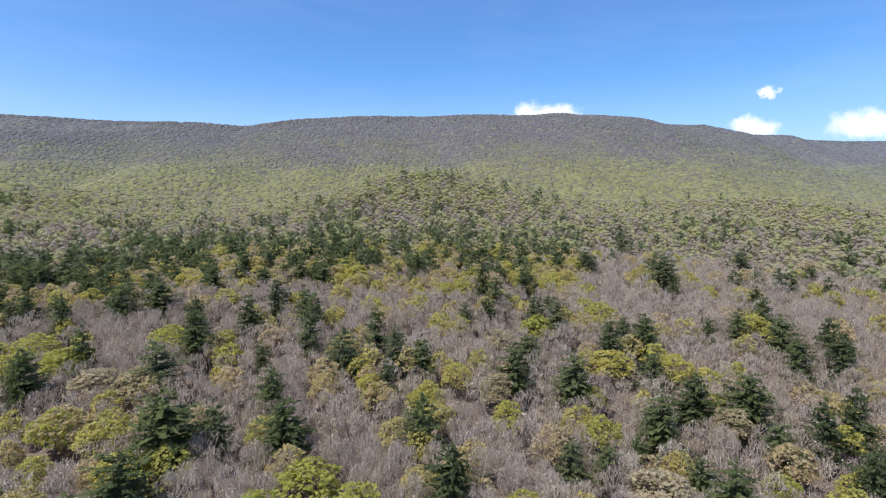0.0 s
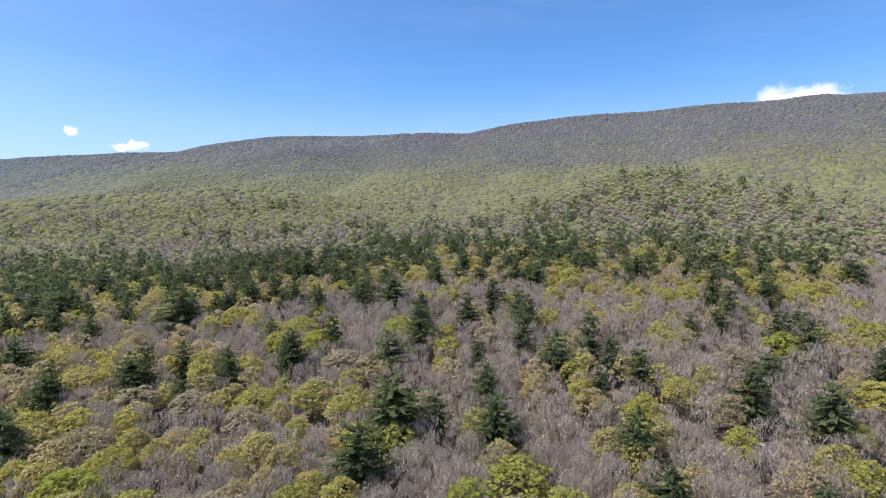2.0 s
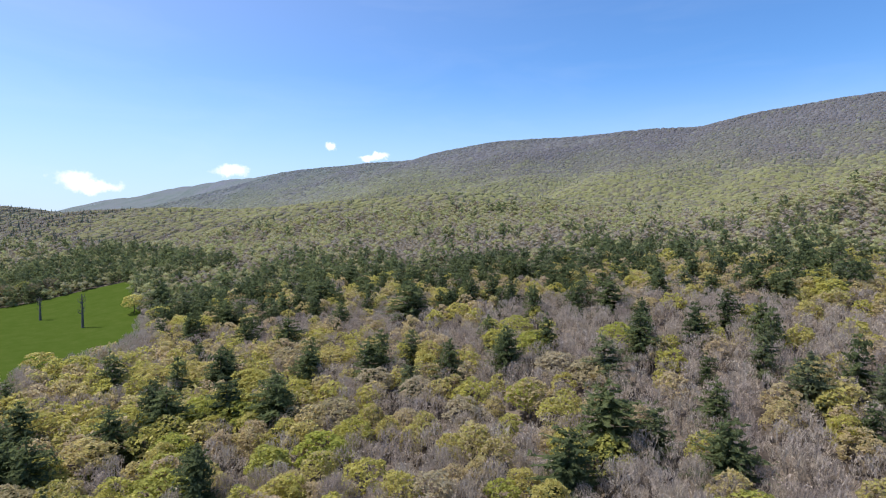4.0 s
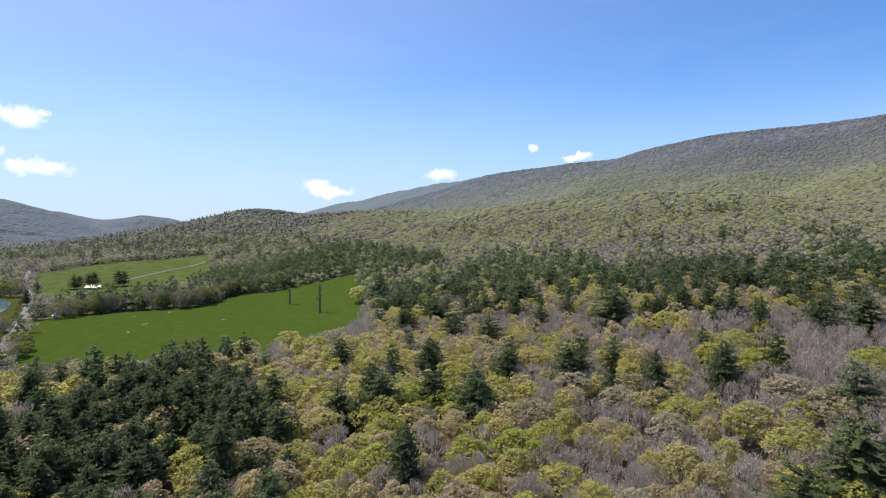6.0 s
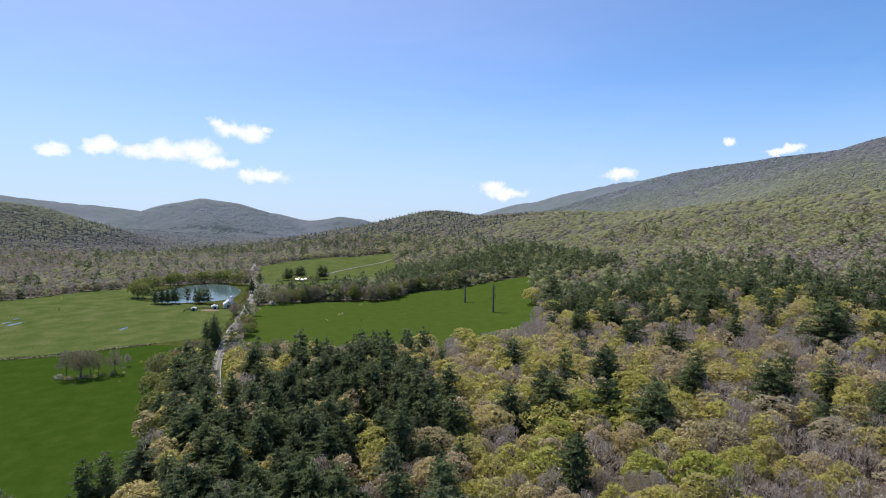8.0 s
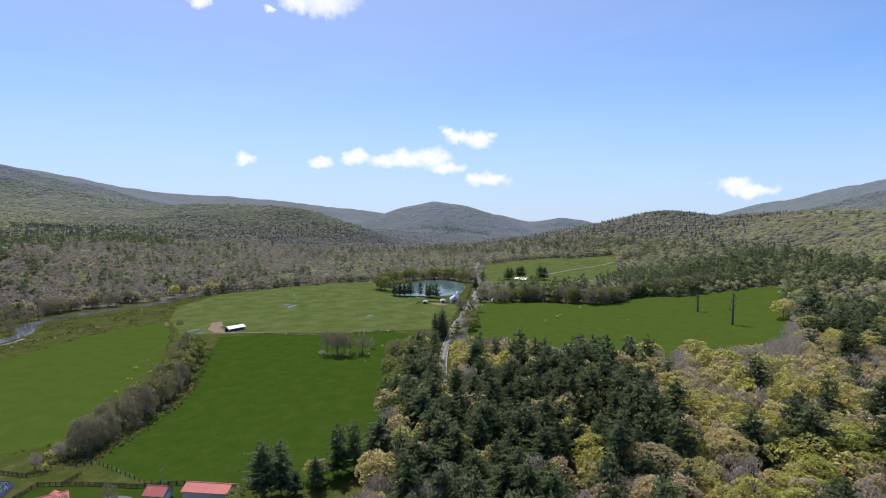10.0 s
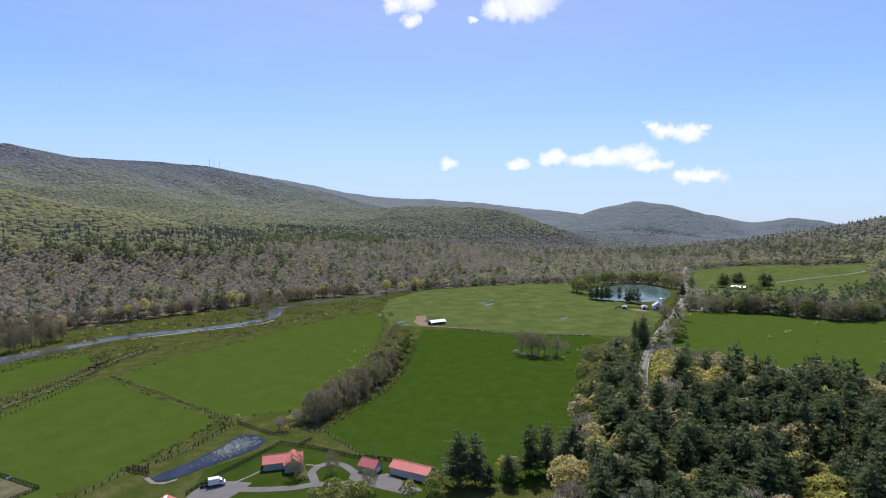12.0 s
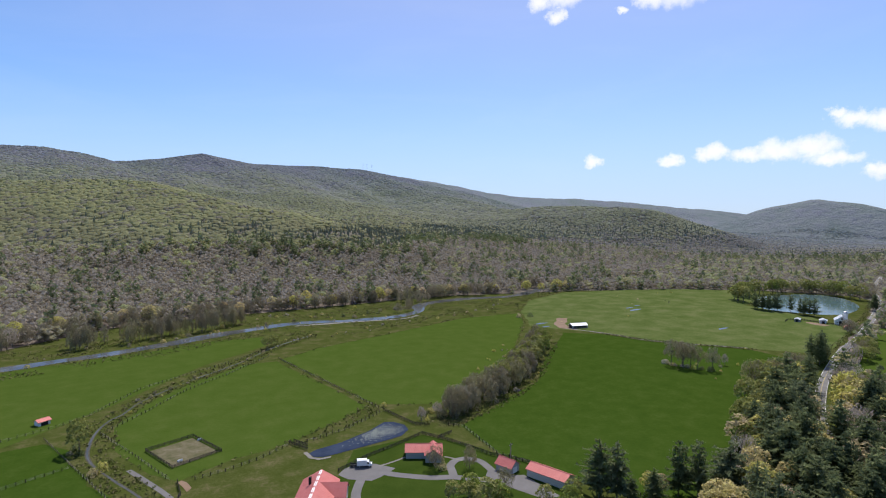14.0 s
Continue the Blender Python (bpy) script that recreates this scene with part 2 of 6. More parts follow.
def forest_ground(name):
    """Leaf litter close by; where the woods stand far off, their closed canopy with its painted haze."""
    m, t, out = blank(name)
    pos = wire(t, "ShaderNodeNewGeometry").outputs["Position"]
    mid, fine = (wire(t, "ShaderNodeTexNoise", {"Vector": pos, "Scale": q, "Detail": 4.0, "Roughness": 0.65}).outputs[0] for q in (0.045, 0.7))
    litter = ramp(t, calc(t, "ADD", calc(t, "MULTIPLY", mid, 0.5), calc(t, "MULTIPLY", fine, 0.5)), ((0.09, 0.072, 0.058), (0.14, 0.115, 0.095), (0.20, 0.17, 0.145)), 0.35, 0.65)
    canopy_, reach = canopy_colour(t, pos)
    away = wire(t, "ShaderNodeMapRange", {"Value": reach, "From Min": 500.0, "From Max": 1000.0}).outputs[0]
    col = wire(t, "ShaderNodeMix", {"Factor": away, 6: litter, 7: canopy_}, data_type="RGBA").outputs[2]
    bp = wire(t, "ShaderNodeBump", {"Strength": 0.7, "Distance": 4.0, "Height": wire(t, "ShaderNodeTexNoise", {"Vector": pos, "Scale": 0.08, "Detail": 3.0}).outputs[0]})
    bp = wire(t, "ShaderNodeBump", {"Strength": 0.8, "Distance": calc(t, "MULTIPLY", away, 22.0), "Height": wire(t, "ShaderNodeTexNoise", {"Vector": pos, "Scale": 0.02, "Detail": 5.0, "Roughness": 0.6}).outputs[0], "Normal": bp.outputs[0]})
    p = wire(t, "ShaderNodeBsdfPrincipled", {"Base Color": col, "Roughness": 0.95, "Specular IOR Level": 0.1, "Normal": bp.outputs[0]})
    t.links.new(p.outputs[0], out.inputs[0])
    return m


M_FLOOR = forest_ground("forest_ground")
M_LUSH = surface("lush_grass", ((0.025, 0.051, 0.007), (0.035, 0.063, 0.009), (0.05, 0.077, 0.015)), 0.11, 0.7, 0.9, bump=0.6, dist=0.2, spec=0.0, lo=0.24, hi=0.76)
M_HAY = surface("hay_grass", ((0.040, 0.069, 0.010), (0.053, 0.083, 0.0145), (0.073, 0.098, 0.023)), 0.10, 0.7, 0.9, bump=0.6, dist=0.2, spec=0.0, lo=0.24, hi=0.76)
M_WORN = surface("worn_pen_grass", ((0.055, 0.065, 0.025), (0.12, 0.11, 0.065), (0.18, 0.155, 0.115)), 0.25, 1.5, 0.95, bump=0.5, dist=0.1, spec=0.0)
M_PASTURE = surface("grazed_grass", ((0.056, 0.083, 0.020), (0.081, 0.107, 0.032), (0.115, 0.130, 0.051)), 0.05, 0.5, 0.9, bump=0.6, dist=0.2, spec=0.0, lo=0.36, hi=0.64)
M_ROUGH = surface("rough_grass", ((0.036, 0.052, 0.010), (0.058, 0.07, 0.018), (0.115, 0.102, 0.05)), 0.12, 0.8, 0.95, bump=0.8, dist=0.3, spec=0.0)
M_LAWN = surface("lawn", ((0.024, 0.045, 0.007), (0.046, 0.07, 0.013)), 0.08, 1.5, 0.9, bump=0.3, dist=0.05, spec=0.0)
M_ASPHALT = surface("worn_asphalt", ((0.105, 0.103, 0.10), (0.175, 0.172, 0.168)), 0.2, 8.0, 0.85, squash=(1, 1, 1))
M_DRIVE = surface("drive_asphalt", ((0.105, 0.1, 0.1), (0.165, 0.16, 0.158)), 0.15, 8.0, 0.85)
M_DIRT = surface("bare_earth", ((0.15, 0.10, 0.062), (0.24, 0.165, 0.11)), 0.15, 2.0, 0.95, bump=0.6, dist=0.1)
M_GRAVEL = surface("gravel", ((0.13, 0.12, 0.105), (0.24, 0.225, 0.2)), 0.4, 3.0, 0.95, bump=0.6, dist=0.08)
M_STONES = surface("creek_stones", ((0.03, 0.03, 0.018), (0.09, 0.085, 0.06)), 0.5, 3.0, 0.95, bump=0.6, dist=0.08)
M_LINE = surface("road_paint", ((0.55, 0.55, 0.52), (0.75, 0.75, 0.72)), 0.6, 5.0, 0.7)
M_YELLOW = surface("yellow_paint", ((0.32, 0.25, 0.10), (0.42, 0.33, 0.14)), 0.6, 5.0, 0.7)
M_REDROOF = surface("red_metal_roof", ((0.46, 0.13, 0.115), (0.56, 0.19, 0.17)), 0.4, 3.0, 0.5, 0.1, bump=0.1)
M_WHITE = surface("white_paint", ((0.68, 0.68, 0.66), (0.82, 0.82, 0.80)), 0.5, 6.0, 0.6)
M_SIDING = surface("grey_siding", ((0.36, 0.355, 0.34), (0.47, 0.465, 0.45)), 0.5, 8.0, 0.7, squash=(0.3, 0.3, 6))
M_CREAM = surface("cream_siding", ((0.50, 0.47, 0.41), (0.61, 0.58, 0.52)), 0.5, 8.0, 0.7, squash=(0.3, 0.3, 6))
M_TIN = surface("pale_tin_roof", ((0.62, 0.63, 0.65), (0.80, 0.81, 0.82)), 0.4, 4.0, 0.4, 0.2, bump=0.1)
M_DARK = surface("dark_parts_and_bay_shade", ((0.012, 0.012, 0.012), (0.03, 0.03, 0.03)), 1.0, 6.0, 0.9)
M_FENCE = surface("dark_fence_wood", ((0.028, 0.022, 0.018), (0.07, 0.058, 0.048)), 1.2, 8.0, 0.9)
M_GREYWOOD = surface("weathered_wood", ((0.20, 0.18, 0.16), (0.33, 0.31, 0.28)), 1.2, 8.0, 0.9)
M_SKYLIGHT = surface("white_ridge_panel", ((0.75, 0.75, 0.75), (0.85, 0.85, 0.85)), 0.8, 5.0, 0.45)
M_RUBBER = surface("rubber", ((0.015, 0.015, 0.015), (0.035, 0.035, 0.035)), 2.0, 20.0, 0.8)
M_BLACK = surface("black_metal", ((0.02, 0.02, 0.022), (0.05, 0.05, 0.05)), 2.0, 20.0, 0.45)
M_CARWHITE = surface("white_car_paint", ((0.76, 0.76, 0.76), (0.82, 0.82, 0.82)), 1.0, 20.0, 0.3, bump=0.0)
M_CHROME = surface("galvanised_steel", ((0.5, 0.5, 0.51), (0.65, 0.65, 0.66)), 1.0, 9.0, 0.4, 0.8)


def glassy(name, col):
    m, t, out = blank(name)
    p = wire(t, "ShaderNodeBsdfPrincipled", {"Base Color": (*col, 1), "Roughness": 0.06, "Specular IOR Level": 0.6})
    t.links.new(p.outputs[0], out.inputs[0])
    return m


M_WEED = surface("floating_weed", ((0.17, 0.19, 0.13), (0.33, 0.35, 0.27)), 0.5, 4.0, 0.8)
M_PANE = glassy("window_glass", (0.02, 0.025, 0.03))


def water(name, a, b, scale, ripple, shine=0.22):
    m, t, out = blank(name)
    n = grain(t, scale, 4.0, 0.6)
    bp = wire(t, "ShaderNodeBump", {"Strength": ripple, "Distance": 0.05, "Height": grain(t, 1.3, 3.0, 0.6)})
    p = wire(t, "ShaderNodeBsdfPrincipled", {"Base Color": ramp(t, n, (a, b), 0.35, 0.65), "Roughness": 0.12, "IOR": 1.33, "Specular IOR Level": shine, "Normal": bp.outputs[0]})
    t.links.new(p.outputs[0], out.inputs[0])
    return m


M_RIVER = water("river_water", (0.045, 0.05, 0.05), (0.10, 0.105, 0.105), 0.05, 0.25, 0.15)
M_POND = water("dark_pond_water", (0.012, 0.018, 0.035), (0.03, 0.04, 0.065), 0.08, 0.1, 0.1)
M_TEAL = water("teal_pond_water", (0.055, 0.10, 0.102), (0.075, 0.125, 0.125), 0.02, 0.1)

# ---- lie of the land ----
AX = toward(96.0)   # down the valley
NO = toward(6.0)    # towards the long ridge
LAT = np.random.RandomState(7).rand(257, 257)
LAT[256], LAT[:, 256] = LAT[0], LAT[:, 0]


def vnoise(x, y):
    """Smooth value noise from 0 to 1 with cells 1 long."""
    xi, yi = np.floor(x), np.floor(y)
    fx, fy = x - xi, y - yi
    fx, fy = fx * fx * (3 - 2 * fx), fy * fy * (3 - 2 * fy)
    i, j = xi.astype(int) % 256, yi.astype(int) % 256
    return (LAT[i, j] * (1 - fx) + LAT[i + 1, j] * fx) * (1 - fy) + (LAT[i, j + 1] * (1 - fx) + LAT[i + 1, j + 1] * fx) * fy


def fbm(x, y, octaves=4):
    v, a = 0.0, 0.5
    for k in range(octaves):
        v, a, x, y = v + a * (vnoise(x + 17.3 * k, y + 9.1 * k) - 0.5), a * 0.5, x * 2.03, y * 2.03
    return v


def smooth(v, lo, hi):
    q = np.clip((v - lo) / (hi - lo), 0, 1)
    return q * q * (3 - 2 * q)


def rounded(knots, values, reach):
    """A profile through the knots with its corners rounded off."""
    xs = np.arange(-200.0, 5200.0, 5.0)
    win = np.hanning(max(3, int(reach / 5) | 1))
    ys = np.interp(xs, knots, values)
    pad = len(win) // 2
    return xs, np.convolve(np.pad(ys, pad, mode="edge"), win / win.sum(), mode="valid")


EAST = rounded((60, 120, 180, 250, 350, 580, 850, 1200, 1600, 1980, 2250, 3200), (0, 0, .014, .046, .085, .145, .20, .32, .62, 1.0, .92, .4), 120)
EAST_CREST = ((-3500, -1972, -1378, -1193, -990, -791, -205, 13, 338, 496, 770, 1112, 1253, 1469, 1716, 2441, 3188, 3756, 4471, 5200),
              (335, 392, 404, 440, 434, 452, 450, 451, 427, 401, 410, 413, 414, 394, 360, 350, 328, 280, 229, 190))
WEST = rounded((420, 520, 800, 1400, 2000, 2700, 3000, 4200), (0, 0.004, 0.055, 0.2, 0.44, 1.0, 0.95, 0.5), 160)
WEST_CREST = ((-2500, -800, 0, 365, 478, 600, 777, 971, 1182, 1806, 2254, 2672, 3085, 3843, 4365, 5200),
              (330, 370, 352, 369, 354, 331, 355, 392, 359, 366, 321, 277, 252, 234, 199, 160))


# spurs and lesser hills: azimuth, distance and height along each crest, then how steeply its flanks fall
SPURS = ((((181, 1560, 172), (173, 1470, 166), (167.7, 1300, 146), (161, 1200, 118), (155, 1080, 82), (150, 960, 40)), 0.30),
         (((168, 2600, 300), (161, 2300, 228), (154, 2060, 160), (147, 1850, 106), (142, 1700, 60)), 0.36),
         (((150, 3000, 330), (143, 2650, 215), (136, 2400, 130)), 0.36),
         (((139, 2350, 146), (128, 2220, 144), (122, 2150, 134), (118.5, 2050, 62)), 0.36),
         (((116, 3450, 70), (112, 3600, 150), (110.4, 3620, 188), (107.9, 3640, 214), (105.3, 3640, 190), (103.2, 3620, 148), (100.5, 3600, 78)), 0.42),
         (((106, 4550, 160), (101.5, 4600, 142), (98.3, 4620, 88)), 0.40),
         (((96.5, 4500, 100), (94.8, 4480, 118), (93, 4480, 100)), 0.42),
         (((77, 1500, 104), (66, 1200, 104), (53, 1050, 114), (42, 1000, 116), (34, 1010, 122), (27, 1060, 128)), 0.26))


def land(x, y):
    """The ground's height."""
    x, y = np.asarray(x, float), np.asarray(y, float)
    s, d = x * AX.x + y * AX.y, x * NO.x + y * NO.y
    wide = 2000 - 300 * np.clip(s / 4050, 0, 1.1) ** 2
    q = d * 2000 / wide + 330 * fbm(s / 420 + 3, d / 900 + 1, 3) * smooth(d, 500, 1100) * smooth(2300 - d, 0, 500)
    z = np.interp(q, *EAST) * (np.interp(s, *EAST_CREST) + 5)
    z = z + 46 * np.exp(-((s + 60) / 190) ** 2 - ((d - 850) / 170) ** 2)
    z = z + 30 * np.exp(-((s + 620) / 260) ** 2 - ((d - 760) / 220) ** 2)
    w = -d * 2700 / (2700 - 700 * np.clip(s / 4000, 0, 1.2) ** 2)
    w = w + 620 * fbm(s / 520 + 8, d / 1500 + 5, 3) * smooth(w, 900, 1500) * smooth(2700 - w, 0, 600)
    z = np.maximum(z, np.interp(w, *WEST) * (np.interp(s, *WEST_CREST) + 13))
    z = np.maximum(z, z * 0.35 + 96 * np.exp(-((s - 1750) / 380) ** 2 - ((d - 330) / 420) ** 2))
    rough = 60 * fbm(x / 260 + 2, y / 260, 3)
    for crest, fall in SPURS:
        best = np.full(x.shape, -1e3)
        pts = [(-r * math.sin(radians(a)), r * math.cos(radians(a)), h) for a, r, h in crest]
        for (x0, y0, h0), (x1, y1, h1) in zip(pts, pts[1:]):
            dx, dy = x1 - x0, y1 - y0
            k = np.clip(((x - x0) * dx + (y - y0) * dy) / (dx * dx + dy * dy), 0, 1)
            away = np.hypot(x - x0 - k * dx, y - y0 - k * dy)
            away = np.maximum(away + rough * smooth(away, 40, 260), 0)
            best = np.maximum(best, h0 + k * (h1 - h0) - fall * (np.sqrt(away * away + 3600) - 60))
        lift = 0.5 * (best - z + np.sqrt((best - z) ** 2 + 300))
        z = z + np.where(best > -40, lift, 0) * smooth(best, -30, 20)
    up = smooth(z, 3, 40)
    z = z + 62 * fbm(x / 360 + 9, y / 360 + 4, 3) * smooth(z, 80, 150) * smooth(310 - z, 0, 90) * smooth(2750 - np.hypot(x, y), 0, 300)
    return z + up * (14 * fbm(x / 210, y / 210, 4) + 44 * fbm(x / 520 + 5, y / 520, 3) * smooth(z, 60, 160) * (1 - 0.75 * smooth(z, 290, 370)))


def inside(x, y, poly):
    x, y = np.asarray(x, float), np.asarray(y, float)
    hit = np.zeros(x.shape, bool)
    for (x0, y0), (x1, y1) in zip(poly, poly[1:] + poly[:1]):
        cross = ((y0 > y) != (y1 > y)) & (x < (x1 - x0) * (y - y0) / ((y1 - y0) or 1e-9) + x0)
        hit ^= cross
    return hit


def off_line(x, y, line):
    """The distance from a polyline."""
    x, y = np.asarray(x, float), np.asarray(y, float)
    best = np.full(x.shape, 1e9)
    for (x0, y0), (x1, y1) in zip(line, line[1:]):
        dx, dy = x1 - x0, y1 - y0
        k = np.clip(((x - x0) * dx + (y - y0) * dy) / (dx * dx + dy * dy), 0, 1)
        best = np.minimum(best, np.hypot(x - x0 - k * dx, y - y0 - k * dy))
    return best


def curve(pts, step, closed=False):
    """Points evenly along a smooth line through pts."""
    p = [np.array(q, float) for q in pts]
    n, out = len(p), []
    for i in range(n if closed else n - 1):
        a, b, c, d = (p[(i - 1) % n], p[i], p[(i + 1) % n], p[(i + 2) % n]) if closed else (p[max(i - 1, 0)], p[i], p[i + 1], p[min(i + 2, n - 1)])
        k = max(1, int(np.linalg.norm(c - b) / step))
        for j in range(k):
            t = j / k
            out.append(0.5 * (2 * b + (c - a) * t + (2 * a - 5 * b + 4 * c - d) * t * t + (3 * b - a - 3 * c + d) * t ** 3))
    if not closed:
        out.append(p[-1])
    return [(float(q[0]), float(q[1])) for q in out]


def mesh_of(name, verts, faces, mats, index=None, tint=None, flat=True, normals=None):
    """A mesh from arrays of corners and triangles."""
    verts, faces = np.asarray(verts, np.float32), np.asarray(faces, np.int32)
    me = bpy.data.meshes.new(name)
    me.vertices.add(len(verts))
    me.vertices.foreach_set("co", verts.ravel())
    me.loops.add(faces.size)
    me.loops.foreach_set("vertex_index", faces.ravel())
    me.polygons.add(len(faces))
    me.polygons.foreach_set("loop_start", np.arange(len(faces), dtype=np.int32) * 3)
    for m in mats:
        me.materials.append(m)
    if index is not None:
        me.polygons.foreach_set("material_index", np.asarray(index, np.int32))
    me.polygons.foreach_set("use_smooth", np.full(len(faces), not flat))
    if tint is not None:
        me.attributes.new("tint", "FLOAT", "POINT").data.foreach_set("value", np.asarray(tint, np.float32))
    if normals is not None:
        me.attributes.new("custom_normal", "FLOAT_VECTOR", "POINT").data.foreach_set("vector", np.asarray(normals, np.float32).ravel())
    me.update(calc_edges=True)
    return me


def mesh_from(name, bm, mat):
    me = bpy.data.meshes.new(name)
    bmesh.ops.recalc_face_normals(bm, faces=bm.faces)
    bm.to_mesh(me)
    bm.free()
    me.materials.append(mat)
    return me


def part(name, bm, mat, parent, label=""):
    ob = new(name, mesh_from(name, bm, mat))
    ob.parent = parent
    return tagged(ob, label)


def thing(name, place, label, category, group="", turn=0.0):
    ob = new(name)
    ob.empty_display_size = 0.5
    ob.matrix_world = pose(*place, 0, 0, turn)
    return tagged(ob, label, category, group)


def box(bm, x0, x1, y0, y1, z0, z1, bevel=0.0):
    made = bmesh.ops.create_cube(bm, size=1.0, matrix=Matrix.Translation(((x0 + x1) / 2, (y0 + y1) / 2, (z0 + z1) / 2)) @ Matrix.Diagonal((x1 - x0, y1 - y0, z1 - z0, 1)))
    if bevel:
        edges = {e for v in made["verts"] for e in v.link_edges}
        bmesh.ops.bevel(bm, geom=list(edges), offset=bevel, segments=2, affect="EDGES")
    return bm


def tube(bm, a, b, r0, r1, sides=8):
    a, b = Vector(a), Vector(b)
    m = Matrix.Translation((a + b) / 2) @ (b - a).to_track_quat("Z", "Y").to_matrix().to_4x4()
    bmesh.ops.create_cone(bm, cap_ends=True, segments=sides, radius1=r0, radius2=r1, depth=(b - a).length, matrix=m)
    return bm


def setting(name, me, label, category):
    return tagged(new(name, me), label, category, kind="structure")


# ---- ground ----
azs = np.radians(np.concatenate([np.arange(-46, 188, 0.6), np.arange(188, 314, 3.0)]))
rings = np.concatenate([[12.0], np.geomspace(25, 4960, 190)])
ga, gr = np.meshgrid(azs, rings, indexing="ij")
gx, gy = -gr * np.sin(ga), gr * np.cos(ga)
gz = land(gx, gy)
na, nr = gx.shape
verts = np.concatenate([np.stack([gx, gy, gz], -1).reshape(-1, 3), [[0, 0, float(land(0, 0))]]])
i, j = np.meshgrid(np.arange(na), np.arange(nr - 1), indexing="ij")
a, b = (i * nr + j).ravel(), (((i + 1) % na) * nr + j).ravel()
tris = np.concatenate([np.stack([a, a + 1, b], -1), np.stack([b, a + 1, b + 1], -1), np.stack([np.full(na, na * nr), np.arange(na) * nr, ((np.arange(na) + 1) % na) * nr], -1)])
ground = setting("ground", mesh_of("ground", verts, tris, [M_FLOOR], flat=False), "brown leaf-littered ground rising to wooded mountain ridges", "ground")
# what the land itself hides from the air
seen = np.maximum.accumulate((gz + 6 - EYE[2]) / gr, axis=1)


def in_sight(x, y, top):
    r = np.hypot(x, y)
    k = (np.arctan2(-x, y) - azs[0]) % (2 * math.pi) + azs[0]
    ia = np.clip(np.searchsorted(azs, k), 0, na - 1)
    ir = np.clip(np.searchsorted(rings, r * 0.965) - 1, 0, nr - 1)
    return (top - EYE[2]) / r > seen[ia, ir] - 0.004


# ---- plan of the valley ----
ROAD = [(-1120, -262), (-960, -232), (-859, -208), (-766, -181), (-647, -156), (-518, -134), (-452, -126), (-397, -116), (-346, -105), (-286, -87), (-262, -74), (-240, -48), (-226, -5), (-200, 70)]
RIVER = [(300, -405), (150, -412), (12, -415), (-68, -424), (-115, -439), (-180, -448), (-240, -432), (-275, -425), (-310, -440), (-340, -474), (-400, -476), (-467, -462), (-536, -486), (-640, -500), (-760, -470)]
CREEK = [(-175, -395), (-140, -375), (-104, -344), (-76, -326), (-59, -313), (-44, -300), (-34, -285), (-28.5, -280), (-23, -270), (-19, -256), (-17, -238), (-22, -215), (-27, -197), (-31, -180), (-34, -150)]
VALLEY = [(420, -60), (60, -50), (-80, -62), (-150, -72), (-215, -92), (-262, -106), (-315, -112), (-345, -113), (-420, -124), (-518, -138), (-647, -160),
          (-766, -186), (-800, -215), (-761, -314), (-704, -371), (-638, -411), (-560, -452), (-480, -478), (-420, -500), (-352, -511), (-256, -512), (-144, -516), (-56, -512), (14, -470), (420, -460)]
FIELD_D = [(-345, -92), (-338, -40), (-345, 20), (-362, 70), (-400, 112), (-450, 126), (-503, 143), (-600, 165), (-664, 181), (-676, 140), (-674, 90), (-672, 35), (-612, 0), (-600, -60), (-600, -118), (-572, -134), (-520, -124), (-455, -114), (-397, -104)]
FIELD_E = [(-775, -170), (-880, -202), (-1051, -241), (-1150, -195), (-1209, -136), (-1200, -60), (-1187, 16), (-1080, 18), (-973, 20), (-890, 18), (-810, -4), (-740, -44), (-680, -92), (-690, -150)]
FIELD_A = [(-150, -180), (-143, -145), (-149, -118), (-160, -85), (-235, -97), (-300, -117), (-350, -116), (-395, -124), (-404, -166), (-372, -222), (-364, -262), (-345, -285), (-318, -268), (-285, -248), (-248, -222), (-228, -206), (-186, -192)]
FIELD_B = [(-134, -228), (-130, -338), (-160, -352), (-205, -360), (-322, -384), (-385, -372), (-345, -330), (-312, -302), (-278, -274), (-235, -240), (-196, -218), (-165, -204)]
FIELD_C = [(-408, -168), (-376, -224), (-370, -262), (-350, -300), (-345, -322), (-392, -378), (-454, -426), (-539, -446), (-638, -414), (-704, -373), (-755, -314), (-700, -275), (-618, -262), (-590, -190), (-560, -160), (-540, -145), (-470, -134), (-430, -130)]
FIELD_F = [(-130, -226), (-126, -336), (-97, -341), (-50, -302), (-30, -272), (-26, -242), (-33, -212), (-40, -200), (-60, -206), (-84, -208)]
FIELD_H = [(30, -266), (-4, -266), (-18, -240), (-14, -216), (-22, -196), (-24, -150), (60, -150), (160, -240)]
FIELD_G = [(-135, -382), (-85, -352), (-30, -300), (10, -270), (200, -250), (400, -240), (400, -395), (12, -405), (-68, -412), (-110, -420), (-150, -410)]
POND = [(-85, -194), (-85, -190), (-88, -187.8), (-94, -187), (-104, -186.7), (-117, -186.6), (-123, -187), (-129, -191), (-130.8, -196.5), (-128.5, -202), (-125, -204), (-116, -200), (-104, -196.5), (-96, -195.5), (-89, -195.5)]
TEAL = [(-612, -245), (-690, -278), (-765, -262), (-775, -225), (-715, -186), (-640, -176), (-612, -196)]
OPEN = [VALLEY, FIELD_D, FIELD_E]


